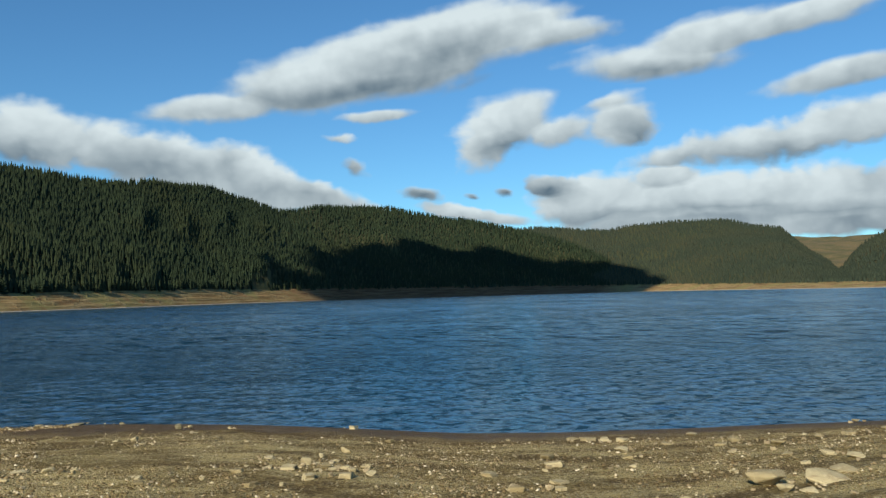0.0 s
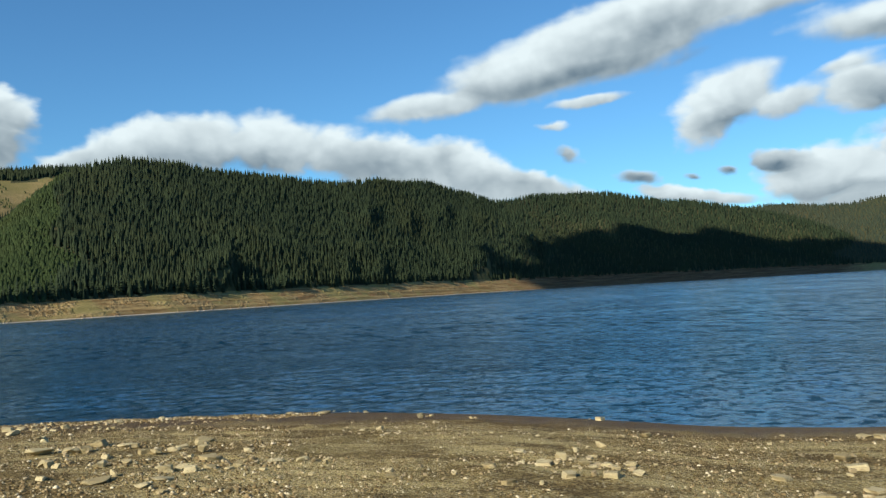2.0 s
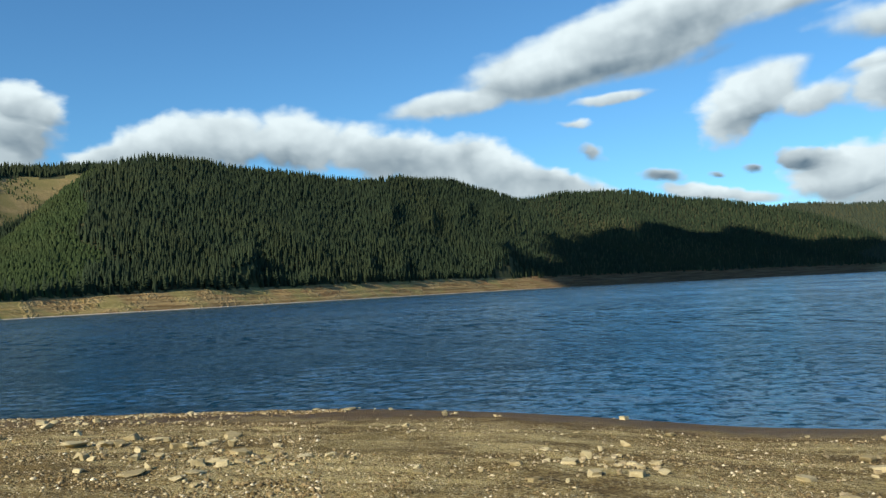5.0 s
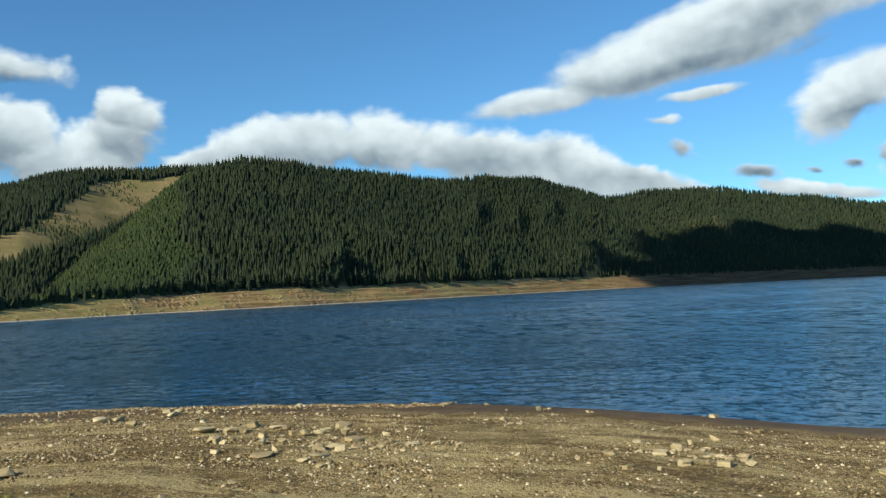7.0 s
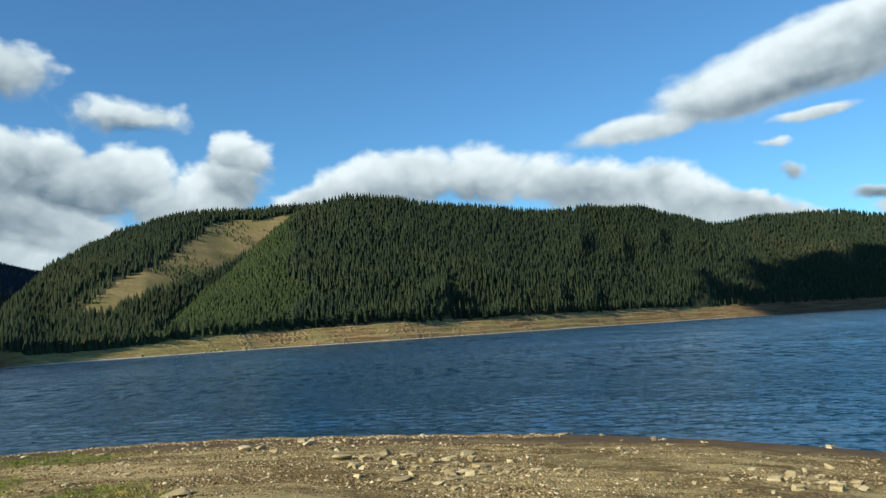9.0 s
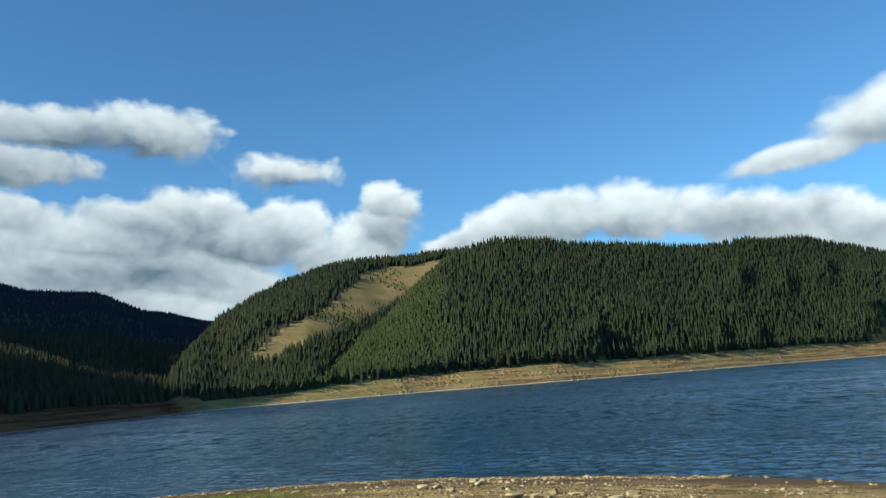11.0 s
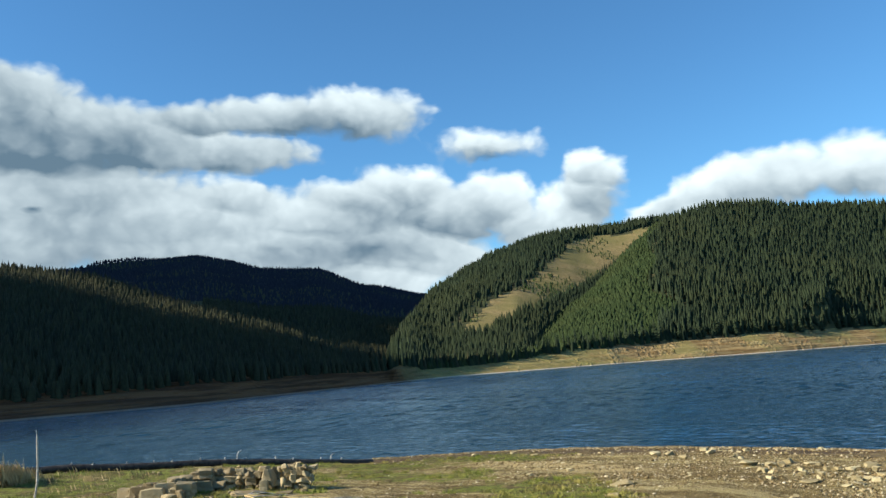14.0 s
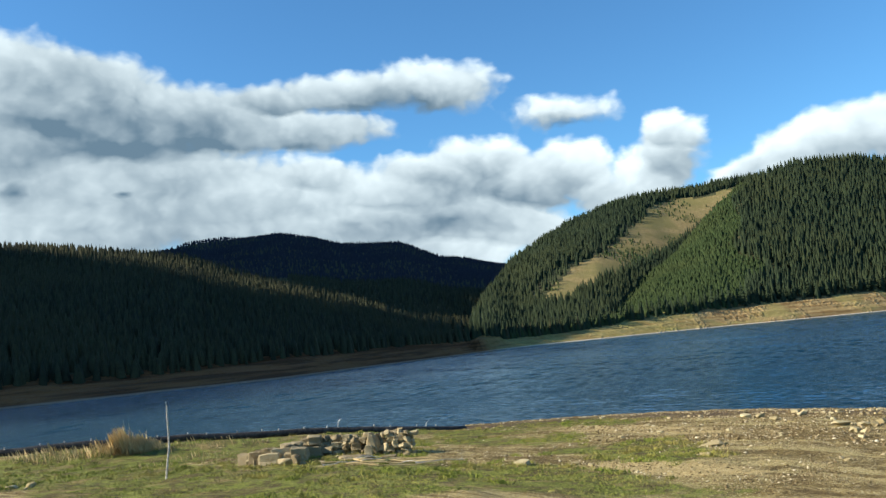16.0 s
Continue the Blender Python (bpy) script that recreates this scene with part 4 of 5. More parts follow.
# ---- things on the shore ----
def part(name, bm, mat, parent, label=""):
    """Links a bmesh as one mesh under a thing or under a part."""
    me = bpy.data.meshes.new(name)
    bm.to_mesh(me)
    bm.free()
    me.materials.append(mat)
    ob = new(name, me)
    ob.parent = parent
    if label:
        tagged(ob, label)
    return ob


def thing(name, label, category, x, y, group="", turn=0.0, lift=0.0):
    ob = tagged(new(name), label, category, group)
    ob.matrix_world = pose(x, y, float(height(x, y)) + lift, 0, 0, turn)
    return ob


def rock_material(name, low, high, worn):
    m, n, b, p = material(name)
    r = n.add("ShaderNodeObjectInfo").outputs["Random"]
    local = n.add("ShaderNodeTexCoord").outputs["Object"]
    f = n.noise(local, 3.0, 6.0, 0.7)
    g = n.noise(p, 9.0, 4.0, 0.7)
    color = n.mix(r, low, high)
    color = n.mix(n.math("MULTIPLY", n.ramp(f, 0.5, 0.68), 0.6), color, (0.26, 0.19, 0.10))
    color = n.mix(n.math("MULTIPLY", n.ramp(g, 0.56, 0.7), 0.5), color, worn)
    put(n, b, color, 0.9, n.math("ADD", f, g), 0.7, 0.03)
    return m


def chiprock_material():
    m, n, b, p = material("pale limestone chips")
    r = n.add("ShaderNodeNewGeometry").outputs["Random Per Island"]
    g = n.noise(p, 25.0, 4.0, 0.7)
    put(n, b, n.mix(n.ramp(g, 0.35, 0.65), n.mix(r, (0.20, 0.16, 0.085), (0.50, 0.44, 0.28)), (0.30, 0.24, 0.14)), 0.9, g, 0.5, 0.01)
    return m


def chip_material():
    m, n, b, p = material("mixed pebbles")
    r = n.add("ShaderNodeNewGeometry").outputs["Random Per Island"]
    ramp = n.add("ShaderNodeValToRGB", {0: r})
    e = ramp.color_ramp.elements
    e[0].position, e[0].color = 0.0, (0.08, 0.06, 0.025, 1)
    e[1].position, e[1].color = 1.0, (0.68, 0.61, 0.43, 1)
    e.new(0.45).color = (0.17, 0.125, 0.06, 1)
    e.new(0.74).color = (0.27, 0.21, 0.11, 1)
    e.new(0.88).color = (0.43, 0.36, 0.21, 1)
    put(n, b, ramp.outputs[0], 0.9)
    return m


def plain_material(name, a, c, rough, scale, metal=0.0, bump=0.3, reach=0.01):
    m, n, b, p = material(name)
    f = n.noise(p, scale, 5.0, 0.65)
    put(n, b, n.mix(n.ramp(f, 0.35, 0.65), a, c), rough, f, bump, reach)
    b.inputs["Metallic"].default_value = metal
    return m


def blade_material(name, a, c, d):
    m, n, b, p = material(name)
    r = n.add("ShaderNodeNewGeometry").outputs["Random Per Island"]
    put(n, b, n.mix(n.ramp(n.noise(p, 0.6, 3.0), 0.4, 0.65), n.mix(r, a, c), d), 0.75)
    return m


ROCK = rock_material("pale weathered limestone", (0.28, 0.23, 0.115), (0.52, 0.455, 0.27), (0.64, 0.57, 0.36))
# toned darker than ROCK, partly to stand for shade on the wall's front
WALLROCK = rock_material("wall stone toned darker", (0.15, 0.12, 0.068), (0.42, 0.355, 0.215), (0.56, 0.48, 0.32))
CHIPS = chip_material()
CHIPROCK = chiprock_material()
RUBBER = plain_material("black polyethylene pipe", (0.022, 0.022, 0.023), (0.06, 0.057, 0.052), 0.42, 6.0)
ZINC = plain_material("galvanised fitting", (0.22, 0.22, 0.22), (0.40, 0.40, 0.39), 0.55, 20.0, 0.7)
BARK = plain_material("weathered grey wood", (0.34, 0.30, 0.24), (0.60, 0.56, 0.48), 0.85, 14.0)
STRAW = blade_material("dry straw", (0.40, 0.30, 0.14), (0.68, 0.54, 0.30), (0.46, 0.35, 0.17))
BLADES = blade_material("meadow grass", (0.085, 0.115, 0.018), (0.235, 0.275, 0.048), (0.28, 0.25, 0.072))


def rock_mesh(seed, flat=0.0, fine=True, rough=0.07):
    """A broken angular rock about 1 across and 1 high: the hull of a few chance points with chipped edges."""
    rnd = random.Random(seed)
    bm = bmesh.new()
    for _ in range(13):
        d = Vector((rnd.gauss(0, 1), rnd.gauss(0, 1), rnd.gauss(0, 1))).normalized() * rnd.uniform(0.38, 0.55)
        d.z = min(d.z, 0.3 - flat)
        bm.verts.new(d)
    bmesh.ops.convex_hull(bm, input=bm.verts[:])
    bmesh.ops.delete(bm, geom=[v for v in bm.verts if not v.link_faces], context="VERTS")
    if fine:
        bmesh.ops.bevel(bm, geom=bm.edges[:], offset=0.035, segments=1, affect="EDGES")
        bmesh.ops.triangulate(bm, faces=bm.faces[:])
        bmesh.ops.subdivide_edges(bm, edges=[e for e in bm.edges if e.calc_length() > 0.2], cuts=1)
    for v in bm.verts:
        v.co *= 1 + rough * noise.noise(v.co * 5 + Vector((0, seed, 0)))
    lo = min(v.co.z for v in bm.verts)
    hi = max(v.co.z for v in bm.verts)
    wide = max(v.co.x for v in bm.verts) - min(v.co.x for v in bm.verts)
    for v in bm.verts:
        v.co.z = (v.co.z - lo) / (hi - lo)
        v.co.x, v.co.y = v.co.x / wide, v.co.y / wide
    me = bpy.data.meshes.new("rock")
    bm.to_mesh(me)
    bm.free()
    me.materials.append(ROCK)
    return me


def block_mesh(seed):
    """A roughly squared, chipped block 1 wide and 1 high."""
    rnd = random.Random(seed + 50)
    bm = bmesh.new()
    bmesh.ops.create_cube(bm, size=1.0)
    bmesh.ops.bevel(bm, geom=bm.edges[:], offset=0.06, segments=1, affect="EDGES")
    bmesh.ops.subdivide_edges(bm, edges=bm.edges[:], cuts=1, use_grid_fill=True)
    for v in bm.verts:
        v.co += noise.noise_vector(v.co * 1.3 + Vector((seed * 2.3, 1, 0))) * 0.22 + noise.noise_vector(v.co * 4 + Vector((0, seed, 0))) * 0.07
        v.co.x *= 1 + 0.2 * v.co.z * math.sin(seed)
        v.co.z = v.co.z * rnd.uniform(0.97, 1.03) + 0.5
    me = bpy.data.meshes.new("block")
    bm.to_mesh(me)
    bm.free()
    me.materials.append(ROCK)
    return me


WALL_BLOCKS = []
BLOCKS = [block_mesh(s) for s in range(8)]
ROCKS = [rock_mesh(s, 0.06 * (s % 3)) for s in range(16)]
for k in range(14):
    WALL_BLOCKS.append(block_mesh(k) if k % 3 == 0 else rock_mesh(40 + k, 0.05 * (k % 3), True, 0.13))
    WALL_BLOCKS[-1].materials[0] = WALLROCK
stone_rnd = random.Random(5)
taken = []


def stone(x, y, wide, high):
    """A rock of the given width and visible height, sunk a little into the ground."""
    ob = new("stone", stone_rnd.choice(ROCKS if stone_rnd.random() < 0.8 else BLOCKS))
    high *= 0.72
    sink = 0.3 * high
    ob.matrix_world = pose(x, y, float(height(x, y)) - sink, stone_rnd.uniform(-6, 6), stone_rnd.uniform(-6, 6), stone_rnd.uniform(0, 360)) @ Matrix.Diagonal((wide * stone_rnd.uniform(0.9, 1.1), wide * stone_rnd.uniform(0.7, 1.0), high + sink, 1))
    taken.append((x, y, wide))
    if wide > 0.42:
        label = "large pale boulder half sunk in the shore gravel"
    elif high > 0.55 * wide:
        label = "blocky pale limestone rock standing on the gravel"
    elif high < 0.3 * wide:
        label = "flat pale slab of stone on the gravel"
    else:
        label = "pale rough stone lying on the gravel"
    return tagged(ob, label, "stone", "stones on the shore")


stone(-7.17, 22.42, 0.27, 0.18)
stone(-6.93, 22.62, 0.21, 0.13)
stone(-7.68, 19.48, 0.19, 0.07)
stone(-7.22, 19.41, 0.23, 0.13)
stone(-6.86, 18.90, 0.16, 0.07)
stone(-2.50, 22.22, 0.21, 0.12)
stone(-1.29, 18.28, 0.28, 0.11)
stone(-1.96, 16.27, 0.31, 0.16)
stone(-2.50, 14.64, 0.29, 0.20)
stone(-2.38, 15.65, 0.11, 0.13)
stone(-2.14, 12.77, 0.20, 0.11)
stone(-1.56, 12.65, 0.21, 0.09)
stone(-3.90, 13.31, 0.13, 0.08)
stone(-4.99, 13.56, 0.18, 0.08)
stone(-6.65, 15.01, 0.17, 0.10)
stone(-7.24, 15.37, 0.17, 0.08)
stone(-7.74, 15.10, 0.46, 0.06)
stone(-2.87, 12.24, 0.16, 0.07)
stone(-2.42, 12.15, 0.09, 0.09)
stone(-3.45, 13.73, 0.29, 0.08)
stone(-2.66, 13.93, 0.23, 0.08)
stone(-2.08, 14.10, 0.24, 0.10)
stone(-11.86, 24.49, 0.26, 0.09)
stone(-10.75, 24.39, 0.54, 0.07)
stone(-9.39, 24.24, 0.18, 0.07)
stone(1.73, 14.15, 0.26, 0.10)
stone(0.59, 12.99, 0.23, 0.07)
stone(1.58, 12.32, 0.22, 0.06)
stone(0.91, 11.65, 0.24, 0.11)
stone(3.03, 18.57, 0.28, 0.10)
stone(3.38, 18.49, 0.28, 0.13)
stone(3.69, 18.17, 0.20, 0.10)
stone(2.77, 18.92, 0.26, 0.08)
stone(5.50, 19.21, 0.33, 0.07)
stone(4.45, 17.36, 0.27, 0.06)
stone(5.29, 16.56, 0.21, 0.07)
stone(3.19, 15.26, 0.19, 0.06)
stone(2.98, 13.87, 0.21, 0.07)
stone(4.19, 11.31, 0.58, 0.27)
stone(4.21, 10.69, 0.21, 0.14)
stone(4.99, 11.33, 0.64, 0.20)
stone(4.45, 10.60, 0.25, 0.10)
stone(10.26, 21.36, 0.23, 0.10)
stone(5.59, 11.95, 0.36, 0.08)
stone(6.59, 13.78, 0.25, 0.10)
stone(-10.95, 18.05, 0.46, 0.16)
stone(-9.88, 16.33, 0.27, 0.22)
stone(-9.04, 15.19, 0.38, 0.13)
stone(-12.95, 16.29, 0.37, 0.16)
stone(-12.70, 16.42, 0.34, 0.21)
stone(-11.58, 15.57, 0.25, 0.15)
stone(-10.81, 14.39, 0.32, 0.18)
stone(-11.90, 14.39, 0.21, 0.17)
stone(-9.73, 13.34, 0.19, 0.17)
stone(-12.04, 16.83, 0.32, 0.13)
stone(-11.90, 16.93, 0.26, 0.12)
stone(-11.10, 16.17, 0.30, 0.15)
stone(-10.85, 16.18, 0.25, 0.17)
stone(-10.81, 16.72, 0.30, 0.15)
stone(-10.85, 17.11, 0.21, 0.10)
stone(-9.09, 13.82, 0.23, 0.14)
stone(-8.93, 14.08, 0.27, 0.13)
stone(-8.56, 13.75, 0.20, 0.14)
stone(-8.43, 14.15, 0.21, 0.10)
stone(-8.01, 14.36, 0.21, 0.14)
stone(-9.74, 12.93, 0.51, 0.10)
stone(-10.82, 12.93, 0.23, 0.11)
stone(-7.18, 15.08, 0.19, 0.09)
stone(-6.57, 14.73, 0.16, 0.10)
stone(-8.26, 15.34, 0.18, 0.07)
stone(-4.82, 13.08, 0.24, 0.07)
stone(-8.57, 12.41, 0.24, 0.09)
stone(-8.58, 12.98, 0.58, 0.06)
stone(-18.80, 20.88, 0.29, 0.15)
stone(-18.44, 20.97, 0.29, 0.14)
stone(-16.21, 19.09, 0.19, 0.10)
stone(-11.58, 14.17, 0.19, 0.12)
stone(-16.19, 19.22, 0.17, 0.10)
stone(-15.45, 13.32, 0.14, 0.10)
stone(-12.93, 10.36, 0.18, 0.08)
stone(-8.58, 10.42, 0.18, 0.07)
stone(-8.33, 12.30, 0.12, 0.08)
stone(-8.04, 12.09, 0.14, 0.08)
stone(-14.12, 4.71, 0.36, 0.17)
stone(-11.55, 8.10, 0.25, 0.13)
stone(-13.26, 10.17, 0.64, 0.16)
stone(-13.41, 15.89, 0.46, 0.19)
stone(-12.13, 14.51, 0.35, 0.18)
stone(-13.11, 17.38, 0.47, 0.24)
stone(-22.03, 17.52, 0.33, 0.14)
stone(-26.06, 17.52, 0.31, 0.13)
stone(-27.68, 16.77, 0.31, 0.13)
stone(-24.02, 16.96, 0.34, 0.12)
stone(-18.77, 18.08, 0.54, 0.22)
stone(-18.46, 18.47, 0.45, 0.20)
stone(-17.14, 17.57, 0.34, 0.17)
stone(-18.01, 20.25, 0.46, 0.19)
stone(-15.46, 18.42, 0.30, 0.13)
stone(-21.98, -5.16, 0.25, 0.18)
stone(-22.41, -5.59, 0.34, 0.10)
stone(-13.34, 5.69, 0.17, 0.08)
stone(-12.98, 5.84, 0.14, 0.08)
stone(-27.94, 8.14, 0.23, 0.12)


def strew(count, seed, yaw_lo, yaw_hi, in_lo, in_hi, small, large):
    """More stones of chance, between two yaws and two distances in from the water's edge."""
    rnd = random.Random(seed)
    made = 0
    while made < count:
        yaw, s = rnd.uniform(yaw_lo, yaw_hi), rnd.uniform(in_lo, in_hi)
        d = float(near_shore(yaw)) - s
        x, y = -math.sin(radians(yaw)) * d, math.cos(radians(yaw)) * d
        w = small * (large / small) ** (rnd.random() ** 1.8)
        if all((x - a) ** 2 + (y - b) ** 2 > (0.5 * (w + c)) ** 2 for a, b, c in taken):
            stone(x, y, w, w * rnd.uniform(0.3, 0.6))
        made += 1


def litter(seed):
    """Broken bits lying round the larger stones: one mesh."""
    rnd = random.Random(seed)
    shapes = []
    for k in range(6):
        me = rock_mesh(100 + k, 0.05 * (k % 3), False)
        shapes.append(me)
    bm = bmesh.new()
    for x, y, w in list(taken):
        for _ in range(rnd.choice((1, 2, 3, 5)) if w > 0.14 else rnd.choice((0, 1, 2))):
            a, r = rnd.uniform(0, 6.28), 0.5 * w + rnd.uniform(0.04, 0.55)
            u, v = x + r * math.cos(a), y + r * math.sin(a)
            bit = 0.03 * 4.5 ** (rnd.random() ** 1.3)
            m = pose(u, v, float(height(u, v)) - 0.012, rnd.uniform(-15, 15), rnd.uniform(-15, 15), rnd.uniform(0, 360)) @ Matrix.Diagonal((bit, bit * rnd.uniform(0.6, 1), bit * rnd.uniform(0.3, 0.6) + 0.012, 1))
            start = len(bm.verts)
            bm.from_mesh(rnd.choice(shapes))
            bm.verts.ensure_lookup_table()
            for p in bm.verts[start:]:
                p.co = m @ p.co
    me = bpy.data.meshes.new("stone_chips")
    bm.to_mesh(me)
    bm.free()
    me.materials.append(CHIPROCK)
    for s in shapes:
        bpy.data.meshes.remove(s)
    return tagged(new("stone_chips", me), "pale broken stone chips lying round the larger stones", "stone chips", kind="stuff")


strew(46, 11, 33, 50, 0.4, 3.2, 0.09, 0.30)
strew(26, 12, 24, 36, 9.0, 12.5, 0.10, 0.32)
strew(24, 13, 4, 14, 7.6, 9.6, 0.08, 0.24)
strew(30, 14, -30, -6, 1.2, 12.0, 0.09, 0.30)
strew(24, 15, 48, 66, 0.6, 6.0, 0.09, 0.26)
strew(14, 16, 38, 60, 8.0, 20.0, 0.08, 0.24)
strew(16, 19, 70, 84, 8.0, 15.0, 0.09, 0.24)
strew(42, 23, 64, 88, 5.0, 18.0, 0.05, 0.13)
strew(16, 17, -5, 34, 0.2, 5.0, 0.08, 0.20)
litter(18)


def pebbles():
    """Loose gravel over the whole shore: one mesh of small chips."""
    rng = np.random.default_rng(8)
    n = 125000
    yaw = rng.uniform(-33, 96, n)
    s = rng.uniform(0.1, 1, n) ** 0.8 * np.where(yaw < 45, 16, 26)
    # a pale line of washed pebbles at the water's edge
    washed = rng.random(n) < 0.09
    yaw = np.where(washed, rng.uniform(24, 66, n), yaw)
    s = np.where(washed, rng.normal(0.35, 0.16, n) + 0.25 * np.sin(yaw * 1.7), s)
    # coarser rubble and clods in bands along old strand lines
    coarse = (rng.random(n) < 0.2) & ~washed
    yaw = np.where(coarse, rng.uniform(26, 66, n), yaw)
    s = np.where(coarse, rng.uniform(0.4, 17, n), s)
    d = near_shore(yaw) - s
    a = np.radians(yaw)
    x, y = -np.sin(a) * d, np.cos(a) * d
    coarse &= (np.sin(s * 1.9 + 2.2 * bumps(x, y, 5.0, 63, 2)) + 1.2 * bumps(x, y, 2.5, 64, 3) > 0.45) & (turf_at(x, y) < 0.4)
    thin = bumps(x, y, 1.6, 61, 3) + 0.7 * bumps(x, y, 6.0, 62, 2) - 0.75 * turf_at(x, y)
    keep = ((thin + rng.uniform(-0.9, 0.5, n) > -0.1) | washed | coarse) & (d > 8.5)
    x, y, washed, coarse = x[keep], y[keep], washed[keep], coarse[keep]
    n = len(x)
    size = 0.0105 * (4.4 ** (rng.random(n) ** 2.6)) * np.where(washed, 1.7, np.where(coarse, 1.6, 1.0))
    base = np.array([(1, 0, 0.1), (-1, 0, -0.1), (0.15, 0.8, 0), (-0.1, -0.8, 0.1), (0.1, 0.1, 0.6), (0, -0.1, -0.5)])
    tri = np.array([(0, 2, 4), (2, 1, 4), (1, 3, 4), (3, 0, 4), (2, 0, 5), (1, 2, 5), (3, 1, 5), (0, 3, 5)])
    v = base[None] * rng.uniform(0.6, 1.3, (n, 6, 1)) * rng.uniform(0.8, 1.2, (n, 6, 3))
    t = rng.uniform(0, 2 * np.pi, n)
    c, s_ = np.cos(t)[:, None], np.sin(t)[:, None]
    vx = (v[..., 0] * c - v[..., 1] * s_) * size[:, None] + x[:, None]
    vy = (v[..., 0] * s_ + v[..., 1] * c) * size[:, None] + y[:, None]
    vz = v[..., 2] * size[:, None] + (height(x, y) + 0.15 * size)[:, None]
    return soup("pebbles", "loose pale pebbles and stone chips strewn over the shore", "gravel", np.stack([vx, vy, vz], -1).reshape(-1, 3), (tri[None] + (np.arange(n) * 6)[:, None, None]).reshape(-1, 3), CHIPS)


def soup(name, label, category, v, f, mat):
    me = bpy.data.meshes.new(name)
    me.vertices.add(len(v))
    me.vertices.foreach_set("co", v.ravel())
    me.loops.add(f.size)
    me.loops.foreach_set("vertex_index", f.ravel())
    me.polygons.add(len(f))
    me.polygons.foreach_set("loop_start", np.arange(0, f.size, 3))
    me.materials.append(mat)
    me.update()
    return tagged(new(name, me), label, category, kind="stuff")


def blades(x, y, tall, wide, lean, seed):
    """Bent three-cornered blades, two triangles each, at the given places."""
    rng = np.random.default_rng(seed)
    n = len(x)
    a = rng.uniform(0, 2 * np.pi, n)
    h = tall * rng.uniform(0.5, 1.2, n)
    z = height(x, y) - 0.01
    dx, dy = np.cos(a) * wide, np.sin(a) * wide
    b = rng.uniform(0, 2 * np.pi, n)
    lx, ly = np.cos(b) * lean * h, np.sin(b) * lean * h
    p = np.stack([np.stack([x - dx, y - dy, z], -1), np.stack([x + dx, y + dy, z], -1),
                  np.stack([x + lx * 0.4 + dx * 0.7, y + ly * 0.4 + dy * 0.7, z + h * 0.6], -1), np.stack([x + lx, y + ly, z + h], -1)], 1)
    tri = np.array([(0, 1, 2), (0, 2, 3)])
    return p.reshape(-1, 3), (tri[None] + (np.arange(n) * 4)[:, None, None]).reshape(-1, 3)


def meadow():
    rng = np.random.default_rng(9)
    n = 200000
    yaw = rng.uniform(40, 118, n)
    d = 8.0 + 30 * rng.random(n) ** 0.8
    a = np.radians(yaw)
    x, y = -np.sin(a) * d, np.cos(a) * d
    worn = bumps(x, y, 1.3, 68, 3)
    keep = (turf_at(x, y) > rng.uniform(0.25, 0.95, n)) & (d < near_shore(yaw) - 2) & (worn > rng.uniform(-0.35, 0.1, n))
    v, f = blades(x[keep], y[keep], 0.042, 0.008, 0.9, 10)
    # coarser tufts standing out of the sward
    m = 1700
    yaw, d = rng.uniform(48, 110, m), 9.0 + 25 * rng.random(m)
    tx, ty = -np.sin(np.radians(yaw)) * d, np.cos(np.radians(yaw)) * d
    ok = (turf_at(tx, ty) > 0.3) & (bumps(tx, ty, 4.0, 66, 2) > -0.1) & (d < near_shore(yaw) - 3)
    tx, ty = np.repeat(tx[ok], 36), np.repeat(ty[ok], 36)
    r, a = 0.16 * rng.random(len(tx)) ** 0.7, rng.uniform(0, 6.28, len(tx))
    v2, f2 = blades(tx + r * np.cos(a), ty + r * np.sin(a), 0.1 * rng.uniform(0.6, 1.2, len(tx)), 0.007, 0.6, 11)
    v, f = np.concatenate([v, v2]), np.concatenate([f, f2 + len(v)])
    return soup("short_grass", "short patchy grass on the flat shore", "grass", v, f, BLADES)


def dry_grass(*clumps):
    """Wispy clumps of dry straw-coloured grass, each given by its place, reach, height and count of stems."""
    vs, fs, base = [], [], 0
    for k, (x, y, reach, tall, count) in enumerate(clumps):
        rng = np.random.default_rng(71 + k)
        count = int(0.8 * count)
        reach *= 1.4
        r = reach * np.sqrt(rng.random(count))
        a = rng.uniform(0, 2 * np.pi, count)
        v, f = blades(x + r * np.cos(a), y + r * np.sin(a), tall * rng.uniform(0.35, 1.0, count) * (1 - 0.35 * r / reach), 0.0013, 0.38, 71 + k)
        vs.append(v)
        fs.append(f + base)
        base += len(v)
    return soup("dry_grass", "wispy clumps of tall dry straw-coloured grass by the pipe", "grass", np.concatenate(vs), np.concatenate(fs), STRAW)


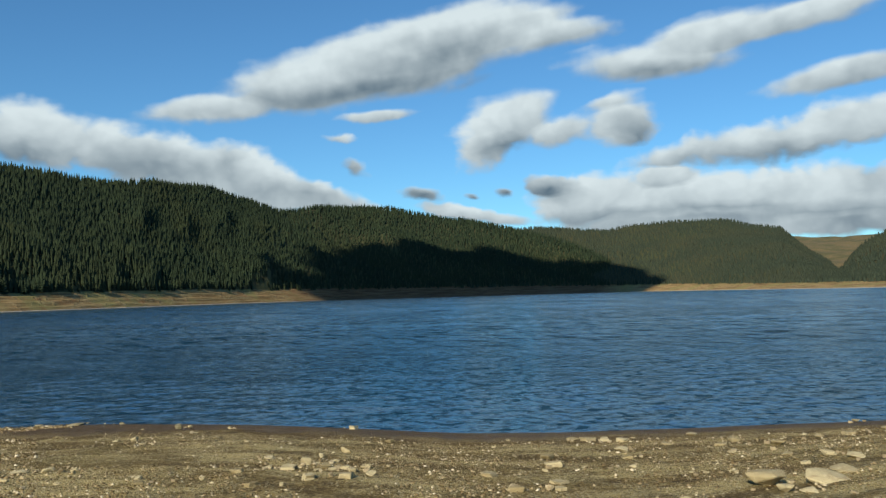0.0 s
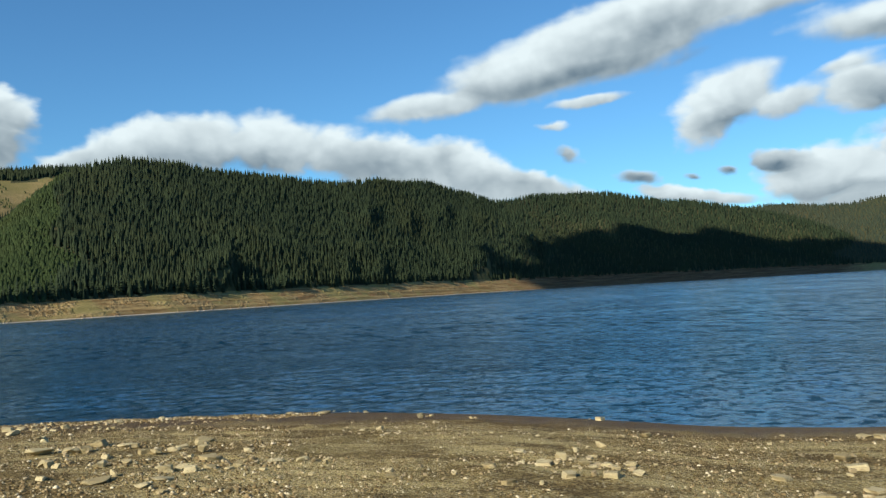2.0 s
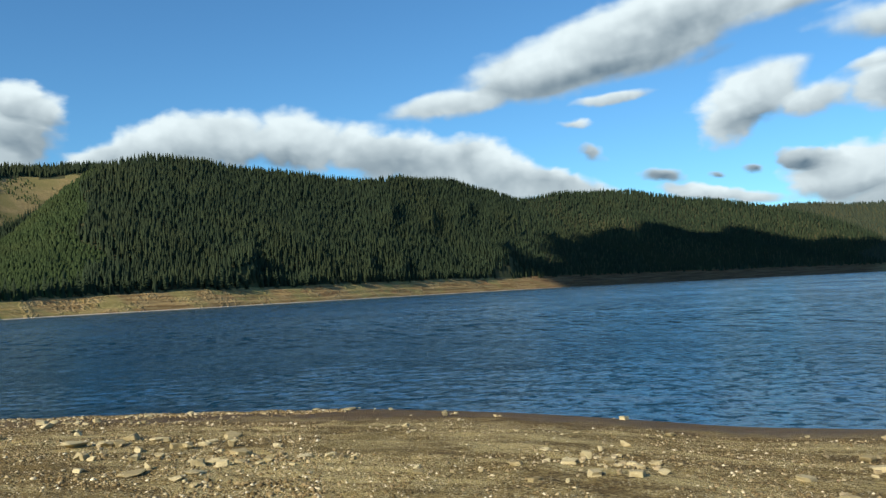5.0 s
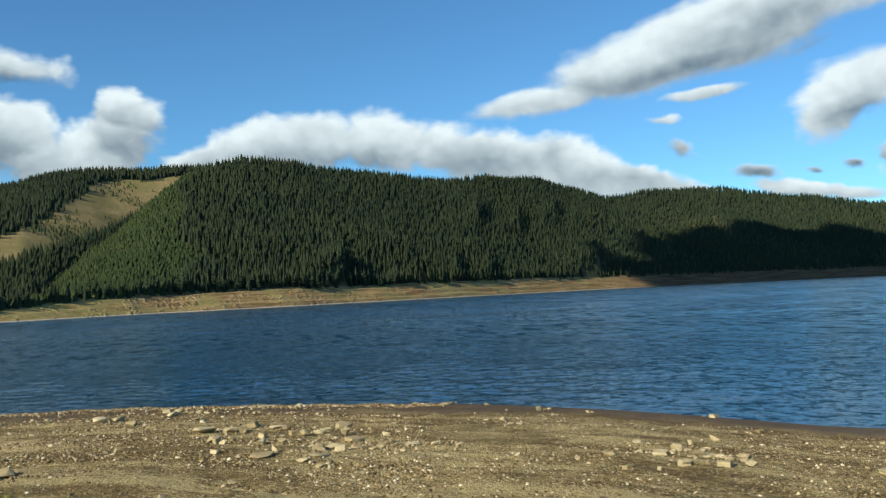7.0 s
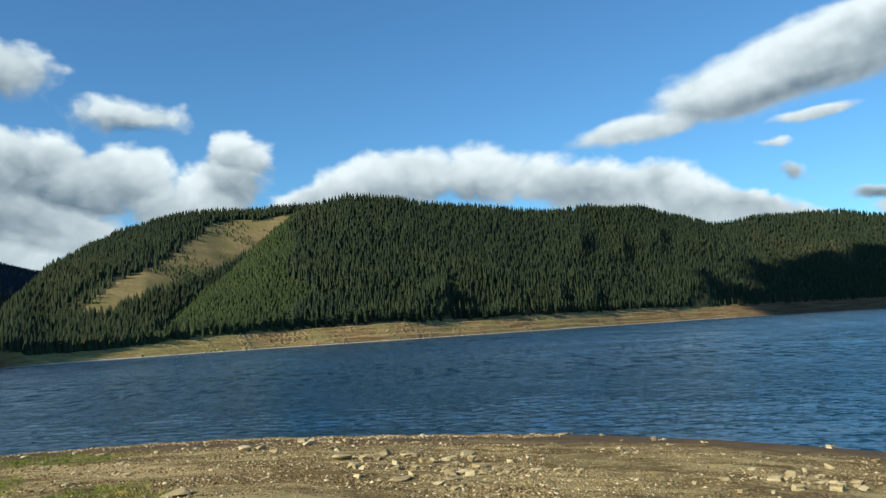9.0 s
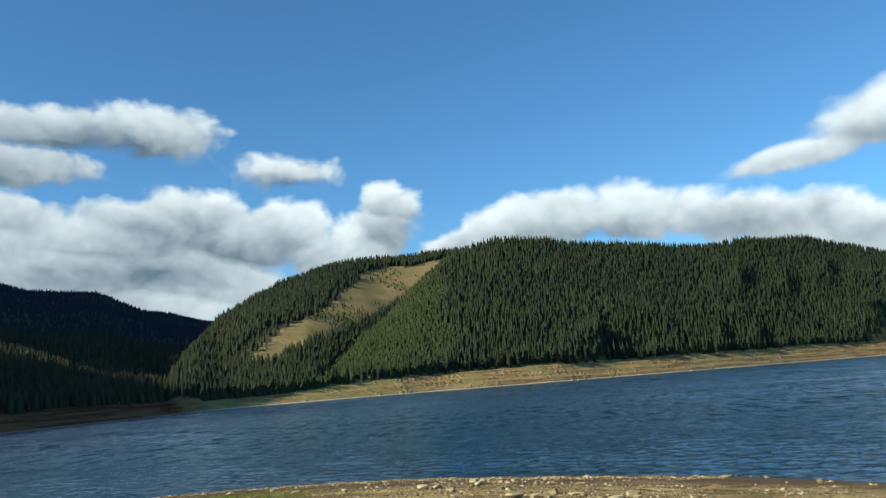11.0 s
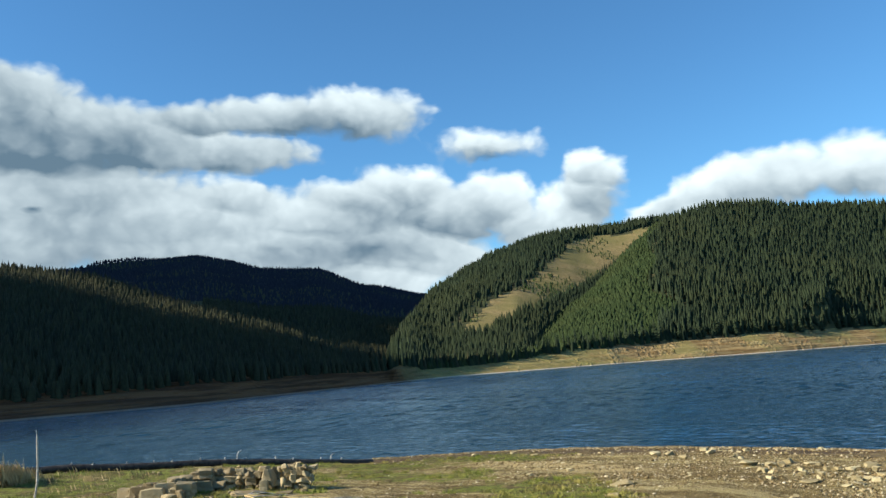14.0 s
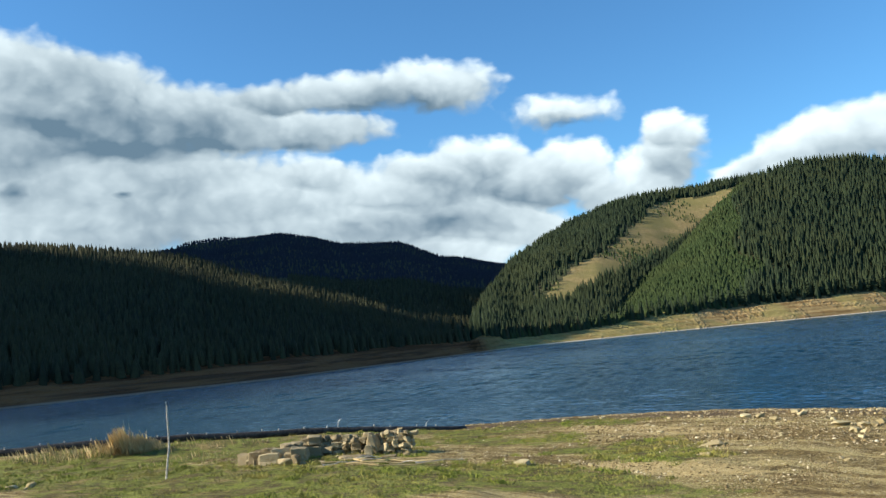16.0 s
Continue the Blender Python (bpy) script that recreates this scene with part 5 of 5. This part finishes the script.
def tube(points, radius, sides=8, taper=1.0, closed=True):
    """A bmesh tube along points, its radius shrinking to taper times."""
    bm = bmesh.new()
    pts = [Vector(p) for p in points]
    loops = []
    for i, p in enumerate(pts):
        way = (pts[min(i + 1, len(pts) - 1)] - pts[max(i - 1, 0)]).normalized()
        side = way.cross(Vector((0, 0, 1)))
        side = side.normalized() if side.length > 0.1 else Vector((1, 0, 0))
        over = side.cross(way)
        r = radius * (1 + (taper - 1) * i / max(len(pts) - 1, 1))
        loops.append([bm.verts.new(p + (side * math.cos(2 * math.pi * k / sides) + over * math.sin(2 * math.pi * k / sides)) * r) for k in range(sides)])
    for a, b in zip(loops, loops[1:]):
        for k in range(sides):
            bm.faces.new((a[k], a[(k + 1) % sides], b[(k + 1) % sides], b[k]))
    if closed:
        bm.faces.new(loops[0][::-1])
        bm.faces.new(loops[-1])
    bmesh.ops.recalc_face_normals(bm, faces=bm.faces)
    return bm


def shore_pipe():
    """A black pipe lying along the water on the berm, with fittings on its back."""
    base = tagged(new("water_pipe"), "long black plastic pipe with metal fittings lying along the shore", "pipe")
    ys = np.linspace(PIPE[0][1], PIPE[-1][1], 60)
    px, py = np.array(PIPE)[::-1].T
    xs = np.interp(ys, py, px)
    r = 0.145
    sunk = np.interp(ys, (-14, 2, 9, 12.9), (-0.05, -0.02, 0.05, 0.16))
    zs = height(xs, ys) + r - sunk
    bm = tube(list(zip(xs, ys, zs)), r, 14)
    for f in bm.faces:
        f.smooth = len(f.verts) == 4
    part("tube", bm, RUBBER, base)
    rnd = random.Random(3)
    for i in range(3, 58, 2):
        x, y, z = xs[i] + rnd.uniform(-0.04, 0.04), ys[i] + rnd.uniform(-0.2, 0.2), zs[i] + r - 0.02
        part("fitting", tube([(x, y, z), (x, y, z + 0.05), (x + 0.01, y, z + 0.09)], 0.035, 8, 0.8), ZINC, base, "small grey metal fitting")
    for i, tall in ((4, 0.26), (12, 0.36), (46, 0.3)):
        x, y, z = xs[i], ys[i], zs[i] + r - 0.03
        stub = part("stub", tube([(x, y, z), (x, y + 0.02, z + tall * 0.6), (x, y + 0.08, z + tall * 0.9), (x, y + 0.2, z + tall)], 0.022, 8, 0.8), ZINC, base, "bent metal stub pipe")
        part("collar", tube([(x, y, z), (x, y, z + 0.02), (x, y, z + 0.045)], 0.045, 10), ZINC, stub, "dull metal collar")
    return base


def ruin():
    """A tumbled drystone wall: a back wall, an end pillar and a low row in front."""
    base = thing("ruined_stone_wall", "tumbled drystone wall of pale limestone blocks on grass", "ruin", -20.6, 3.6)
    g = float(height(-20.6, 3.6))
    rnd = random.Random(4)
    there = Matrix.Translation((-20.6, 3.6, g)).inverted()

    def block(x, y, z, wide, deep, high, tilt=5, spin=14):
        ob = new("stone", rnd.choice(WALL_BLOCKS))
        ob.parent = base
        ob.matrix_basis = there @ pose(x, y, z, rnd.uniform(-tilt, tilt), rnd.uniform(-tilt, tilt), rnd.uniform(-spin, spin) + 56) @ Matrix.Diagonal((wide, deep, high, 1))

    def course(p, q, rows, size, top, thick):
        a, b = Vector(p), Vector(q)
        span = (b - a).length
        for k in range(rows):
            s = rnd.uniform(0, size * 0.4)
            while s < span:
                w = size * rnd.uniform(0.6, 1.9)
                f = min(s / span, 1)
                if k * size * 0.6 < top(f) * rnd.uniform(0.85, 1.15):
                    c = a + (b - a) * f
                    x, y = c.x + rnd.uniform(-0.08, 0.08), c.y + rnd.uniform(-0.08, 0.08)
                    block(x, y, float(height(x, y)) - 0.04 + k * size * 0.62, w, thick * rnd.uniform(0.8, 1.2), size * rnd.uniform(0.6, 1.25))
                s += w * 0.62
    course((-22.9, 2.5), (-21.3, 4.7), 4, 0.235, lambda f: 0.4 + 0.1 * f, 0.4)
    course((-22.7, 2.3), (-21.0, 1.2), 3, 0.23, lambda f: 0.44 - 0.28 * f, 0.34)
    course((-20.85, 4.55), (-20.3, 5.15), 6, 0.19, lambda f: 0.72, 0.32)
    course((-21.3, 4.3), (-20.7, 5.0), 4, 0.24, lambda f: 0.58, 0.36)
    course((-20.7, 0.25), (-19.1, 1.0), 1, 0.36, lambda f: 0.3, 0.36)
    course((-20.3, 0.5), (-19.4, 1.2), 2, 0.3, lambda f: 0.34, 0.34)
    for x, y, wide, deep, high in ((-19.9, 3.1, 0.85, 0.5, 0.16), (-20.4, 2.9, 0.6, 0.4, 0.16), (-20.9, 3.9, 0.24, 0.22, 0.3), (-20.75, 4.45, 0.26, 0.24, 0.5), (-19.6, 3.9, 0.4, 0.3, 0.1), (-21.05, 4.2, 0.44, 0.3, 0.64), (-22.5, 2.7, 0.62, 0.4, 0.36), (-20.5, 0.3, 0.5, 0.4, 0.3), (-20.9, 0.1, 0.3, 0.2, 0.34), (-21.6, 1.2, 0.26, 0.2, 0.36)):
        block(x, y, float(height(x, y)) - 0.03, wide, deep, high, 5)
    for _ in range(26):
        x, y = rnd.uniform(-22.4, -18.8), rnd.uniform(0.8, 5.0)
        w = rnd.uniform(0.08, 0.24)
        block(x, y, float(height(x, y)) - 0.03, w, w * 0.8, w * 0.6, 15, 90)
    return base


def pole():
    base = thing("wooden_pole", "thin crooked bare wooden pole stuck upright in the grass", "pole", -19.83, -2.27)
    part("shaft", tube([(0, 0, -0.2), (0.01, 0.05, 0.3), (0.02, 0.12, 0.75), (0.02, 0.13, 1.15), (0.02, 0.12, 1.5), (0.02, 0.12, 1.8), (0.02, 0.1, 1.93)], 0.027, 9, 0.65), BARK, base)
    return base


def brushwood():
    rnd = random.Random(6)
    for k in range(16):
        x, y = -17.6 + rnd.uniform(-2.0, 1.6), 2.0 + rnd.uniform(-1.2, 1.2)
        a, l = rnd.gauss(1.0, 0.35), rnd.uniform(0.6, 2.0)
        p = [(x + math.cos(a) * l * f, y + math.sin(a) * l * f, float(height(x + math.cos(a) * l * f, y + math.sin(a) * l * f)) + 0.03 + 0.07 * abs(math.sin(3 * f + k))) for f in (0, 0.3, 0.6, 1)]
        o = Vector(p[0])
        bm = tube([Vector(q) - o for q in p], 0.02, 6, 0.4)
        me = bpy.data.meshes.new("branch")
        bm.to_mesh(me)
        bm.free()
        me.materials.append(STRAW if k % 3 else BARK)
        ob = tagged(new("branch", me), "thin pale dead branch lying on the grass", "branch", "branches on the grass")
        ob.location = o


def front_trees():
    """The first row of spruces over the far bank, each a thing of its own."""
    rnd = random.Random(21)
    crowns, trunks = [], []
    for k in range(6):
        v, f = spruce_shape(60 + k, 8, 7, 0.15 + 0.012 * k)
        me = bpy.data.meshes.new("crown")
        me.from_pydata(v.tolist(), [], f.tolist())
        me.materials.append(NEEDLES)
        crowns.append(me)
    me = bpy.data.meshes.new("trunk")
    bm = tube([(0, 0, -0.05), (0, 0, 0.15), (0.004, 0, 0.5), (0, 0, 0.9)], 0.016, 7, 0.25)
    bm.to_mesh(me)
    bm.free()
    me.materials.append(TRUNK)
    yaw = 13.0
    while yaw < 55:
        d = float(far_shore(yaw) + bank_wide(yaw)) + rnd.uniform(-1.5, 3.0)
        x, y = -math.sin(radians(yaw)) * d, math.cos(radians(yaw)) * d
        tall = rnd.uniform(7.5, 12.5) if yaw < 42 else rnd.uniform(5.5, 9.5)
        tree = tagged(new("spruce_tree"), "tall dark spruce at the edge of the forest above the bank" if yaw < 42 else "smaller green spruce at the edge of the forest above the bank", "tree", "spruces along the far bank")
        tree.matrix_world = pose(x, y, float(height(x, y)) - 0.2, 0, 0, rnd.uniform(0, 360)) @ Matrix.Diagonal((tall * rnd.uniform(0.9, 1.15), tall, tall, 1))
        for name, mesh in (("trunk", me), ("crown", rnd.choice(crowns))):
            new(name, mesh).parent = tree
        yaw += math.degrees(rnd.uniform(1.6, 3.6) / d)


def clearing_bushes():
    """Low bushes and self-sown spruces on the felled slope: one mesh."""
    rng = np.random.default_rng(33)
    n = 9000
    yaw, d = rng.uniform(38.5, 53, n), rng.uniform(400, 900, n)
    a = np.radians(yaw)
    x, y = -np.sin(a) * d, np.cos(a) * d
    keep = clearing_at(x, y) & (bumps(x, y, 30, 91, 2) > rng.uniform(-0.2, 0.7, n))
    p = np.stack([x[keep], y[keep], height(x[keep], y[keep]) - 0.2], -1)
    return woods("bushes", "low bushes and young spruces scattered on the felled slope", p, rng.uniform(1.0, 3.2, len(p)), [spruce_shape(80 + k, 2, 5, 0.4) for k in range(4)], YOUNG, 34)


TRUNK = plain_material("spruce bark", (0.07, 0.055, 0.04), (0.14, 0.11, 0.085), 0.9, 3.0)
front_trees()
clearing_bushes()
pebbles()
meadow()
shore_pipe()
ruin()
pole()
brushwood()
dry_grass((-31.5, -1.0, 0.5, 1.4, 600), (-31.7, -0.3, 0.45, 1.0, 300), (-31.9, -1.9, 0.5, 0.9, 200), (-32.2, -2.6, 0.8, 0.6, 160), (-32.6, -3.5, 0.7, 0.75, 160), (-31.0, 1.4, 1.0, 0.6, 50),
          (-30.6, 2.6, 0.9, 0.5, 40), (-33.4, -4.4, 0.6, 0.55, 120), (-30.2, 3.6, 0.6, 0.35, 40), (-24.6, -1.6, 0.5, 0.35, 60), (-27.0, 0.6, 0.8, 0.4, 70))
